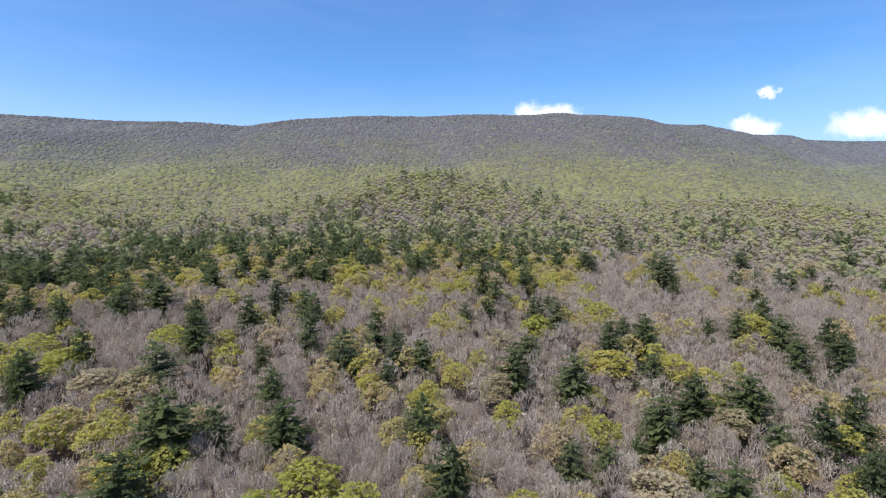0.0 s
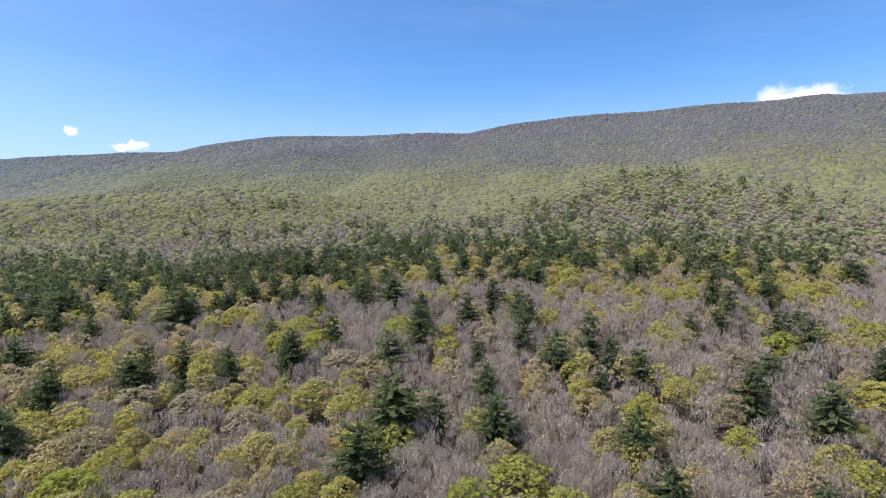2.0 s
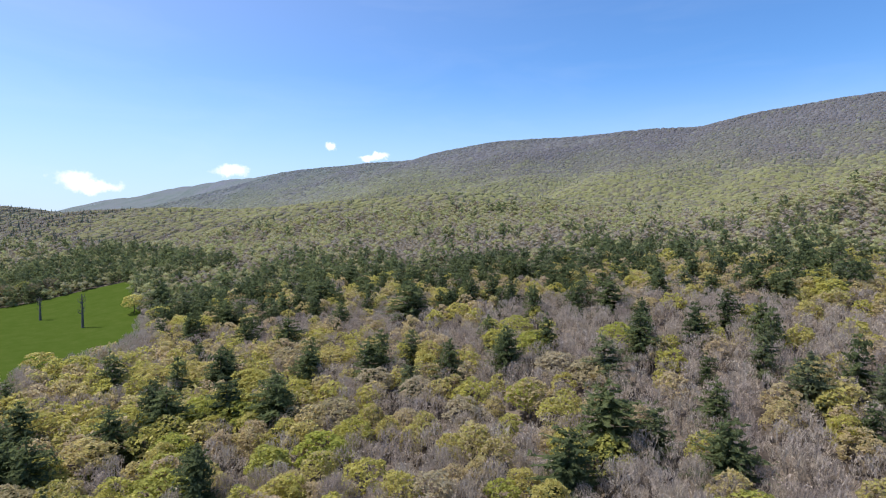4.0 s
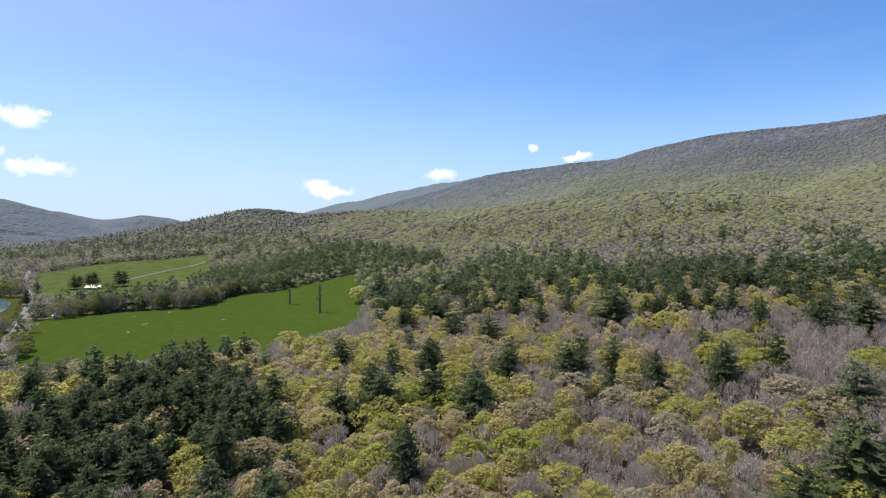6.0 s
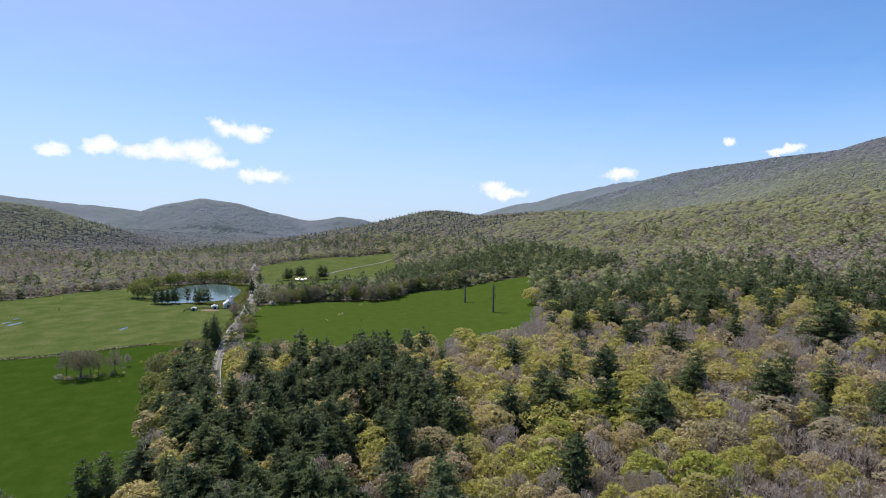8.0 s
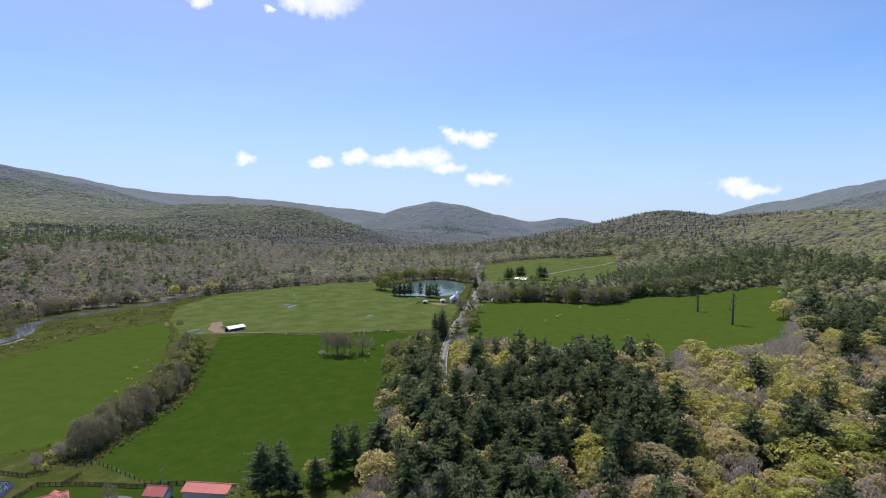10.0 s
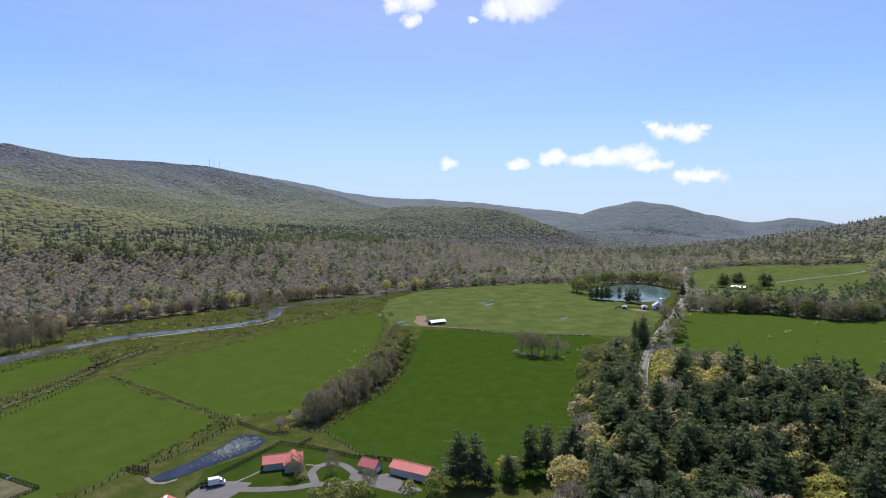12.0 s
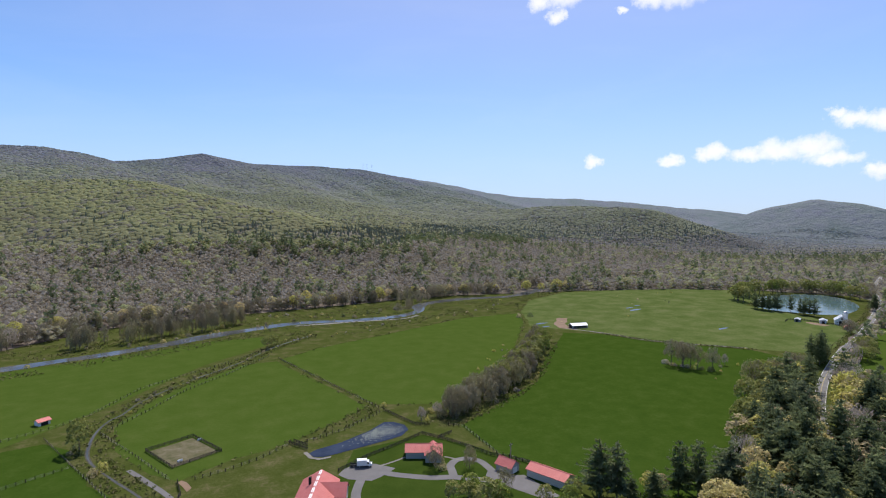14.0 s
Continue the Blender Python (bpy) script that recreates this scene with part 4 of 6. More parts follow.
def mix_at(x, y, z):
    """Shares of conifers and of leafing trees at a place."""
    r, a = np.hypot(x, y), np.degrees(np.arctan2(-x, y))
    s, d = x * AX.x + y * AX.y, x * NO.x + y * NO.y
    clump, clump2 = vnoise(x / 55 + 31, y / 55), vnoise(x / 140, y / 140 + 77)
    pc, pb = np.full(x.shape, 0.10), np.full(x.shape, 0.22)
    east = d > 0
    # near slope
    near = east & (r < 700)
    pc = np.where(near, np.where(r < 340, 0.0, 0.06) + 0.05 * (clump > 0.6), pc)
    pb = np.where(near, 0.15 - 0.06 * smooth(r, 330, 480) + (0.30 * smooth(a, 34, 56) + 0.22 * smooth(a, 54, 64)) * smooth(430 - r, 0, 150) + np.interp(a, (0, 30), (0.30, 0.14)) * smooth(r, 480, 570), pb)
    inner = np.interp(a, (-14, 6, 22, 34, 45, 56, 66, 73), (380, 355, 335, 350, 360, 385, 415, 425)) + 110 * (clump2 - 0.5)
    outer = np.interp(a, (-14, 22, 45, 56, 66, 73), (550, 540, 545, 580, 560, 515)) + 150 * (clump - 0.5)
    belt = near & (r > inner) & (r < outer) & (a > -14) & (a < 73)
    pc = np.where(belt, np.interp(a, (-14, 6, 22, 40, 73), (0.26, 0.40, 0.50, 0.66, 0.72)) * (0.4 + 0.5 * smooth(r, inner, inner + 100)), pc)
    pb = np.where(belt, 0.7 * (1 - pc), pb)
    pc = np.where(near & (r > outer) & (a > -14), 0.07, pc)
    pb = np.where(near & (r > outer) & (a > 55), 0.48, pb)
    # plantation beside the road
    stand = plantation(x, y)
    pc, pb = np.where(stand, 0.70, pc), np.where(stand, 0.2, pb)
    mixed_ = stand & ((r > 285) & (a > 95) | (a > 111))
    pc, pb = np.where(mixed_, 0.24, pc), np.where(mixed_, 0.5, pb)
    # long ridge
    far_e = east & (r >= 700)
    hi = z + 60 * (clump2 - 0.5)
    pb = np.where(far_e, 0.60 - 0.54 * smooth(hi, 150, 300), pb)
    pc = np.where(far_e, 0.015 + 0.07 * (clump2 > 0.72), pc)
    # woods between the fields and hill beyond them
    strip = (s > 560) & (s < 1500) & (d > -60) & (d < 330)
    pc = np.where(strip, np.where((d > 95) & (s < 900), 0.72, 0.28), pc)
    pb = np.where(strip, 0.3, pb)
    hill = (s > 1250) & (s < 2400) & (d > -500) & (d < 700)
    pc, pb = np.where(hill, 0.26, pc), np.where(hill, 0.16, pb)
    # other side of the valley
    west = (d < -430) & ~hill
    zc = z + 26 * (clump2 - 0.5)
    pc = np.where(west, 0.07 + 0.66 * smooth(zc, 28, 42) * smooth(84 - zc, 0, 14) * smooth(s, 150, 650) - 0.06 * smooth(zc, 80, 100) + 0.22 * (clump > 0.68) * smooth(s, 500, 1000) * smooth(120 - z, 0, 30), pc)
    pb = np.where(west, 0.08 + 0.10 * smooth(-s, -100, 300) + 0.72 * smooth(zc, 34, 66) - 0.35 * smooth(z, 200, 300) - 0.25 * smooth(z, 290, 370), pb)
    pc = pc * (1 - 0.9 * smooth(r, 1500, 2300))
    return pc, pb


# trees that stand out: place, height and breadth of each
PINES_A = [(-158, 202, 26, 0.85), (-211, 273, 26, 0.79), (-186, 263, 26, 0.67), (-166, 279, 26, 0.71), (-153, 289, 26, 1.1), (-151, 225, 26, 0.62), (-112, 210, 26, 0.99), (-87, 165, 30, 1.07), (-111, 241, 26, 0.9), (-94, 262, 26, 0.79), (-90, 294, 26, 0.7), (-72, 281, 26, 0.73), (-61, 245, 26, 0.64), (-42, 226, 26, 0.92), (-31, 249, 26, 0.63), (-21, 237, 23.1, 0.68), (-9, 228, 23.3, 0.68), (-17, 375, 26, 0.98), (-22, 213, 18.4, 0.71), (-64, 200, 23.5, 0.68), (-51, 171, 26, 0.94), (-75, 175, 22.5, 0.69), (-78, 231, 17, 0.66), (-84, 137, 26, 1.02)]
PINES_B = [(3, 144, 26, 0.81), (48, 281, 26, 0.65), (58, 273, 26, 0.7), (52, 211, 26, 0.87), (95, 252, 26, 0.77), (77, 247, 26, 0.65), (152, 461, 26, 0.84), (147, 360, 30, 1.06), (223, 405, 26, 0.9), (135, 272, 18.2, 0.72), (181, 251, 26, 0.78), (155, 234, 26, 0.74), (114, 198, 26, 0.99), (75, 181, 26, 0.71), (128, 177, 26, 0.64), (143, 184, 26, 0.62), (120, 146, 26, 0.69), (62, 168, 17, 0.7), (50, 159, 18.9, 0.72), (77, 138, 26, 0.77), (76, 155, 18.7, 0.73), (169, 284, 26, 0.65), (54, 350, 26, 0.73), (103, 393, 26, 0.92)]
PINES_C = [(25, 335, 26, 0.69), (-222, 71, 26, 0.94), (-426, 151, 26, 1.03), (-258, 110, 26, 0.78), (-216, 92, 26, 0.87), (-312, 145, 26, 0.72), (-284, 158, 26, 0.93), (-199, 105, 26, 0.99), (-234, 143, 26, 0.7), (-209, 159, 26, 0.9), (-212, 169, 26, 0.63), (-258, 230, 30, 1.17), (-172, 177, 26, 0.71), (-157, 198, 26, 0.64), (-202, 281, 19.2, 0.72), (-179, 158, 20.8, 0.7), (-157, 58, 26, 0.72), (-361, 155, 26, 0.9), (-349, 131, 26, 0.73), (-302, 114, 21, 0.7), (-337, 213, 26, 1.13), (-484, 152, 30, 1.1), (-231, 68, 26, 0.7), (-214, 57, 17, 0.73)]
PINES_D = [(-297, 70, 26, 0.78), (-370, 156, 26, 0.92), (-255, 106, 26, 0.89), (-206, 108, 26, 0.86), (-168, 61, 20.3, 0.72), (-158, 16, 21.3, 0.71), (-335, 23, 24.1, 0.68), (-352, 127, 26, 0.66), (-304, 31, 17.8, 0.74)]
BUDDING_A = [(27, 254, 16.5, 1.45), (62, 150, 16.5, 1.75), (-118, 209, 16.5, 1.75), (-135, 208, 16.5, 1.75), (103, 189, 16.5, 1.33), (22, 210, 16.5, 1.3), (-95, 357, 16.5, 1.75), (-181, 120, 16.5, 1.75), (-259, 143, 16.5, 1.75), (-195, 152, 16.5, 1.75), (-141, 153, 16.5, 1.34), (-171, 156, 16.5, 1.47), (-110, 107, 16.5, 1.37), (-190, 17, 16.5, 1.72), (-160, 1, 14.2, 1.26)]
SPRINGS_A = [(-110, 172, 16.5, 1.48), (-128, 179, 16.5, 1.75), (24, 192, 14.6, 1.24), (74, 233, 16.5, 1.75), (99, 231, 16.5, 1.75), (6, 220, 15.8, 1.23), (-130, 384, 16.5, 1.75), (-58, 361, 16.5, 1.75), (164, 364, 16.5, 1.75), (161, 277, 16.5, 1.75), (279, 413, 16.5, 1.75), (-281, 104, 16.5, 1.75), (-384, 137, 16.5, 1.75), (-238, 116, 16.5, 1.75), (-237, 158, 16.5, 1.75), (-199, 190, 16.5, 1.46), (-228, 243, 16.5, 1.75), (-264, 265, 16.5, 1.73), (-178, 218, 16.5, 1.43), (-149, 167, 16.5, 1.43), (-131, 98, 16.5, 1.44), (-212, 123, 16.5, 1.32), (-441, 138, 16.5, 1.75), (-214, 69, 16.5, 1.45)]
SPRINGS_B = [(-209, 41, 16.5, 1.75), (-172, -3, 14.7, 1.25), (-251, 36, 16.5, 1.75), (-235, 60, 16.5, 1.75), (-272, 109, 16.5, 1.75), (-292, 87, 16.5, 1.75), (-246, 115, 16.5, 1.75), (-351, 24, 16.5, 1.75), (-365, 53, 16.5, 1.75), (-343, 66, 16.5, 1.75), (-299, 18, 16.5, 1.41), (-178, 57, 16, 1.23), (-512, 140, 16.5, 1.75), (-318, 6, 16.5, 1.75)]
BRIGHT_A = [(-83, 158, 16.5, 1.75), (-38, 151, 16.5, 1.75), (-23, 140, 16.5, 1.37), (-48, 136, 16.5, 1.23), (-158, 227, 16.5, 1.75), (-181, 238, 16.5, 1.75), (-126, 248, 16.5, 1.75), (-122, 158, 12, 1.28), (48, 272, 16.5, 1.56), (55, 181, 16.5, 1.27), (60, 210, 12, 1.26), (100, 155, 12.8, 1.28), (23, 145, 13.1, 1.27), (87, 298, 16.5, 1.75), (-216, 98, 16.5, 1.75), (-225, 85, 16.5, 1.4), (-219, 93, 13.7, 1.26), (-157, 99, 16.5, 1.75), (-162, 82, 16.5, 1.39), (-196, 64, 16.5, 1.34), (-180, 57, 16.5, 1.44), (-158, 224, 16.5, 1.75), (-129, 177, 16.5, 1.44), (-96, 121, 13.7, 1.26)]
BRIGHT_B = [(-167, 51, 16.5, 1.75), (-221, 84, 16.5, 1.28), (-211, 94, 16.5, 1.53), (-162, 83, 15.6, 1.24)]
STANDING = (("conifer", PINES_A + PINES_B + PINES_C + PINES_D, "tall pines of the near wood"), ("budding", BUDDING_A, "budding trees of the near wood"),
            ("spring", SPRINGS_A + SPRINGS_B, "leafing trees of the near wood"), ("bright", BRIGHT_A + BRIGHT_B, "bright leafing trees of the near wood"))
# the gap in the trees through which the road shows
LANE = [(-216, -63), (-290, -89)]
LONE = {"conifer": 60, "stand": 150, "spring": 140, "bare": 160}
woods = {(k, lod): [] for k in KINDS + ("stand",) for lod in range(4)}
singles = {k: [] for k in KINDS + ("stand",)}
for lod, (r0, r1, gap) in enumerate(((116, 480, 8.8), (480, 900, 9.6), (900, 2100, 10.6), (2100, 3200, 17.0))):
    n = int(2 * r1 / gap)
    px, py = np.meshgrid(np.arange(n) * gap - r1, np.arange(n) * gap - r1)
    px, py = (q.ravel() + rng.uniform(-0.42, 0.42, q.size) * gap for q in (px, py))
    r, a = np.hypot(px, py), np.degrees(np.arctan2(-px, py))
    a = np.where(a < -120, a + 360, a)
    ok = (r >= r0) & (r < r1) & (a > -44) & (a < 186)
    px, py, r, a = px[ok], py[ok], r[ok], a[ok]
    ok = np.ones(px.shape, bool)
    for poly in OPEN:
        ok &= ~inside(px, py, poly)
    ok &= ~inside(px, py, TEAL) & (off_line(px, py, ROAD) > np.where(r < 292, 4.2, 7.5)) & (off_line(px, py, RIVER) > 12) & (off_line(px, py, LANE) > 4.0)
    if lod == 0:
        for kind, rows, _ in STANDING:
            for tx, ty, th, tw in rows:
                ok &= np.hypot(px - tx, py - ty) > (0.2 if kind == "conifer" else 0.27) * th * tw + 1.5
    z = land(px, py)
    ok &= in_sight(px, py, z + 16)
    px, py, r, z = px[ok], py[ok], r[ok], z[ok]
    pc, pb = mix_at(px, py, z)
    dice, tint = rng.rand(len(px)), rng.rand(len(px))
    swell = (1.0, 1.25, 1.5, 2.2)[lod]
    stand_ = lod < 2 and plantation(px, py)
    gx_, gy_ = (land(px + 9, py) - land(px - 9, py)) / 18, (land(px, py + 9) - land(px, py - 9)) / 18
    steep = smooth(np.hypot(gx_, gy_), 0.06, 0.24)
    for n in range(len(px)):
        k = "conifer" if dice[n] < pc[n] else "spring" if dice[n] < pc[n] + pb[n] else "bare"
        h = rng.uniform(*HEIGHT[k])
        w = rng.uniform(*SPREAD[k]) * (swell if k != "conifer" else 1.0)
        sink = ((0, 0.16, 0.56, 0.64) if k == "conifer" else (0, 0.26, 0.58 + 0.16 * steep[n], 0.78))[lod]
        lay = 0.0 if k == "conifer" or lod < 2 else steep[n]  # far crowns follow the slope
        item = (px[n], py[n], z[n] - h * sink, h, w, tint[n], lay * gx_[n], lay * gy_[n])
        if k == "conifer" and lod < 2 and stand_[n]:
            k = "stand"
        if lod == 2 and r[n] < 1500 and z[n] < 45:  # level woods of the valley show the sides of their crowns
            woods[k, 1].append((px[n], py[n], z[n] - 0.2 * h, h, w * 0.9, tint[n], 0.0, 0.0))
        elif lod == 0:
            singles[k].append((r[n], item))
        else:
            woods[k, lod].append(item)
for kind, rows, group in STANDING:
    for x, y, h, w in rows:
        plant(kind, x, y, h, w * (1.18 if kind == "conifer" else 1.0), group=group)
for k in KINDS + ("stand",):
    singles[k].sort(key=lambda q: q[0])
    for q, (x, y, z, h, w, tint, _, _) in singles[k][:LONE[k]]:
        plant(k, x, y, h, w, group="trees of the near wood", z=z)
    woods[k, 0] = [q[1] for q in singles[k][LONE[k]:]]


def stand_of(name, entries, mats, label):
    """One wood as one mesh: every tree is a turned and stretched copy of one of the shapes."""
    vs, ts, ms, fs, ns, n_v = [], [], [], [], [], 0
    for key, item in entries:
        if not item:
            continue
        arr = np.array(item)
        pick = rng.randint(0, 5, len(arr))
        for n in range(5):
            sub = arr[pick == n]
            if not len(sub):
                continue
            th = rng.uniform(0, 2 * math.pi, len(sub))
            c, sn = np.cos(th)[:, None], np.sin(th)[:, None]
            hw, h = (sub[:, 3] * sub[:, 4])[:, None], sub[:, 3][:, None]
            for idx, shape in enumerate(WOODS[key][n]):
                if shape is None:
                    continue
                pv, pf, pn = shape
                x = sub[:, 0][:, None] + hw * (pv[None, :, 0] * c - pv[None, :, 1] * sn)
                y = sub[:, 1][:, None] + hw * (pv[None, :, 0] * sn + pv[None, :, 1] * c)
                zz = sub[:, 2][:, None] + h * pv[None, :, 2] + sub[:, 6][:, None] * (x - sub[:, 0][:, None]) + sub[:, 7][:, None] * (y - sub[:, 1][:, None])
                vs.append(np.stack([x, y, zz], -1).reshape(-1, 3))
                ns.append(np.stack([pn[None, :, 0] * c - pn[None, :, 1] * sn, pn[None, :, 0] * sn + pn[None, :, 1] * c, np.repeat(pn[None, :, 2], len(sub), axis=0)], -1).reshape(-1, 3))
                ts.append(np.repeat(sub[:, 5], len(pv)))
                fs.append((pf[None] + (n_v + np.arange(len(sub)) * len(pv))[:, None, None]).reshape(-1, 3))
                ms.append(np.full(len(sub) * len(pf), idx))
                n_v += len(sub) * len(pv)
    me = mesh_of(name, np.concatenate(vs), np.concatenate(fs), mats, np.concatenate(ms), np.concatenate(ts), normals=np.concatenate(ns))
    return tagged(new(name, me), label, "forest", kind="stuff")


NEARBY = {"conifer": "dense dark green pines of the near slope", "spring": "yellow-green leafing trees of the near slope", "bare": "leafless grey-brown trees of the near slope"}
# the haze of these woods is painted into their crown colour by canopy_colour
DISTANT = {"conifer": "hazy dark conifers on the distant ridges", "spring": "hazy pale green woods on the distant ridges", "bare": "hazy blue-grey woods on the distant ridges"}
FAR = {"conifer": "dark conifers scattered over the far hillsides", "spring": "pale green leafing woods on the far hillsides", "bare": "purple-grey leafless woods on the far ridges"}
for k, m in (("conifer", M_NEEDLE), ("spring", M_SPRING), ("bare", M_TWIG)):
    more = ("stand",) if k == "conifer" else ()
    stand_of(k + "_wood", [((q, 0), woods[q, 0]) for q in (k, *more)], [m, M_BARK], NEARBY[k])
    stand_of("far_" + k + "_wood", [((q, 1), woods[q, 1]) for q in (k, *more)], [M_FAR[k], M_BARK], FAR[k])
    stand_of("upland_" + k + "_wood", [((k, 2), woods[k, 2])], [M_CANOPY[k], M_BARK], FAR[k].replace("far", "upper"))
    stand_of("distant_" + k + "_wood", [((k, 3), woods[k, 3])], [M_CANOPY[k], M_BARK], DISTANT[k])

# ---- hedgerows, roadside and waterside trees ----
def grove(kind, spots, low, high, spread, label, group):
    for x, y in spots:
        h = rng.uniform(low, high)
        if off_line(x, y, LANE) < 3.5:
            continue
        # leafless trees of the valley branch from low down
        plant(kind, x, y, h * (1.15 if kind == "brown" else 1), spread * rng.uniform(0.85, 1.15), label, group, z=float(land(x, y)) - (0.2 * h if kind == "brown" else 0))


def along(line, count, side):
    pts = curve(line, 1.0)
    return [(pts[k][0] + rng.uniform(-side, side), pts[k][1] + rng.uniform(-side, side)) for k in np.linspace(0, len(pts) - 1, count).astype(int)]


HEDGE = [(-152, -194), (-170, -197), (-200, -206), (-238, -226), (-268, -247), (-298, -268)]
grove("brown", along(HEDGE, 26, 5.0), 13, 18, 0.8, "slender leafless hedgerow tree with pale trunk", "hedgerow trees")
grove("brown", along(HEDGE[:4], 30, 5.0), 12, 16, 0.7, "slender leafless hedgerow tree with pale trunk", "hedgerow trees")
grove("green", along(HEDGE[2:], 34, 5.5), 11, 15, 1.05, "olive-green leafing hedgerow tree", "hedgerow trees")
grove("bare", [(-347, -158), (-160, -193), (-149, -196), (-140, -196)], 6, 9, 0.9, "small leafless tree in rough grass", "lone small trees")
# both sides of the road
grove("brown", [(-318, -119), (-324, -113), (-330, -122), (-338, -119), (-312, -126), (-346, -118)], 15, 19, 1.15, "tall half-leafed roadside tree", "roadside trees")
grove("green", [(-310, -119), (-316, -125), (-326, -120), (-334, -113), (-305, -112), (-322, -128)], 13, 17, 1.15, "olive-green leafing tree close to the road", "roadside trees")
grove("conifer", [(-396, -122), (-390, -125), (-402, -124), (-412, -126), (-417, -128), (-322, -104), (-331, -107)], 17, 22, 0.7, "dark green spruce at the roadside", "roadside trees")
grove("green", [(-435, -110), (-443, -107), (-430, -106), (-450, -109), (-424, -108), (-461, -118), (-466, -116), (-457, -114)], 8, 11, 1.45, "rounded olive-green roadside tree", "roadside trees")
grove("brown", [(-447, -113), (-455, -113), (-527, -142), (-534, -146)], 10, 14, 1.1, "brown leafless roadside tree", "roadside trees")
grove("conifer", along([(-224, -74), (-246, -84), (-262, -90), (-284, -98), (-308, -104)], 20, 4), 15, 22, 0.85, "dark green pine crowding the road", "roadside trees")
grove("green", along([(-208, -84), (-232, -96), (-255, -104), (-280, -111)], 12, 5), 12, 16, 1.15, "olive-green leafing tree at the field edge", "roadside trees")
grove("conifer", along([(-254, -50), (-276, -62), (-306, -72)], 14, 6), 14, 20, 0.9, "dark green pine crowding the road", "roadside trees")
grove("brown", [(-342, -82), (-349, -77), (-355, -74), (-364, -72), (-346, -70), (-338, -74), (-330, -66), (-352, -61)], 11, 15, 1.25, "brown leafless tree at the field edge", "roadside trees")
grove("green", [(-353, -56), (-347, -50), (-340, -58), (-328, -52), (-342, -36), (-336, -20), (-344, -6), (-334, -84), (-322, -80), (-352, -40)], 11, 15, 1.15, "olive-green leafing tree at the edge of the pines", "roadside trees")
grove("bare", [(-296, -77), (-316, -79)], 9, 12, 1.0, "grey half-leafed roadside tree", "roadside trees")
# round the teal pond and the farm beside it
grove("conifer", [(-603, -246), (-599, -243), (-604, -239), (-598, -236), (-601, -232), (-605, -228), (-602, -224), (-597, -230), (-608, -214), (-600, -203), (-596, -199), (-600, -195), (-597, -190), (-604, -200), (-682, -164), (-690, -166), (-760, -172), (-770, -176), (-752, -170)], 15, 20, 0.72, "dark pine beside the pond", "pond trees")
grove("green", along([(-640, -276), (-700, -292), (-775, -276), (-792, -235), (-770, -200)], 26, 8), 15, 20, 1.2, "green-yellow leafing tree behind the pond", "pond trees")
grove("brown", along([(-800, -190), (-840, -215), (-880, -222)], 12, 10), 12, 16, 1.2, "brownish leafless tree by the road", "pond trees")
# between the two upper fields
D_EDGE = [(-588, -112), (-600, -92), (-614, -72), (-612, -42), (-603, -18), (-618, 2), (-690, 34), (-706, 70), (-704, 120)]
grove("brown", along(D_EDGE, 44, 8), 17, 22, 1.05, "pinkish-brown leafless tree at the field's far edge", "trees between the upper fields")
grove("bare", along(D_EDGE, 7, 8), 14, 18, 1.0, "pale grey leafless tree at the field's far edge", "trees between the upper fields")
grove("green", along(D_EDGE, 34, 9), 14, 19, 1.05, "olive-green leafing tree at the field's far edge", "trees between the upper fields")
grove("conifer", [(-640, -34), (-650, -26), (-630, -6), (-700, 20), (-716, 48), (-712, 90), (-722, 110), (-640, -62)], 16, 22, 1.0, "dark pine among the leafless trees", "trees between the upper fields")
grove("conifer", [(-815, -146), (-820, -141), (-845, -135), (-851, -130), (-824, -98), (-830, -92)], 18, 23, 1.15, "dark pine beside the white house", "house trees")
grove("green", [(-622, -104), (-628, -92), (-618, -86), (-640, -98)], 12, 15, 1.2, "bright green tree at the wood's end", "house trees")
grove("green", [(-772, -118), (-766, -110), (-778, -104), (-784, -98), (-770, -126)], 11, 14, 1.2, "olive-green tree before the white house", "house trees")
# farmyard
grove("conifer", [(-146, -105), (-150, -101), (-168, -90), (-173, -86)], 18, 21, 0.75, "tall dark spruce beside the long shed", "farmyard trees")
grove("conifer", [(-152, -97), (-158, -93)], 8, 11, 1.1, "low dark spruce beside the long shed", "farmyard trees")
grove("green", [(-113, -122), (-115, -120)], 9, 10, 1.2, "bright green young maple by the drive", "farmyard trees")
grove("green", [(-128, -112), (-133, -106), (-106, -131), (-110, -128), (-113, -131), (-138, -109)], 7, 9.5, 1.2, "olive-green rounded tree by the drive", "farmyard trees")
grove("brown", [(-126, -146.4), (-116.5, -154.5), (-125, -127)], 8, 10, 0.8, "leafless ornamental tree beside the drive", "farmyard trees")
grove("green", [(-15, -249)], 13, 13, 0.95, "old half-leafed willow beside the creek", "creek trees")
grove("green", [(-133, -372), (-140, -378)], 8, 10, 1.2, "yellowish willow beside the creek", "creek trees")
grove("spring", [(-162, -97), (-164, -94)], 7, 8, 1.3, "white-flowering bush beside the spruces", "farmyard trees")
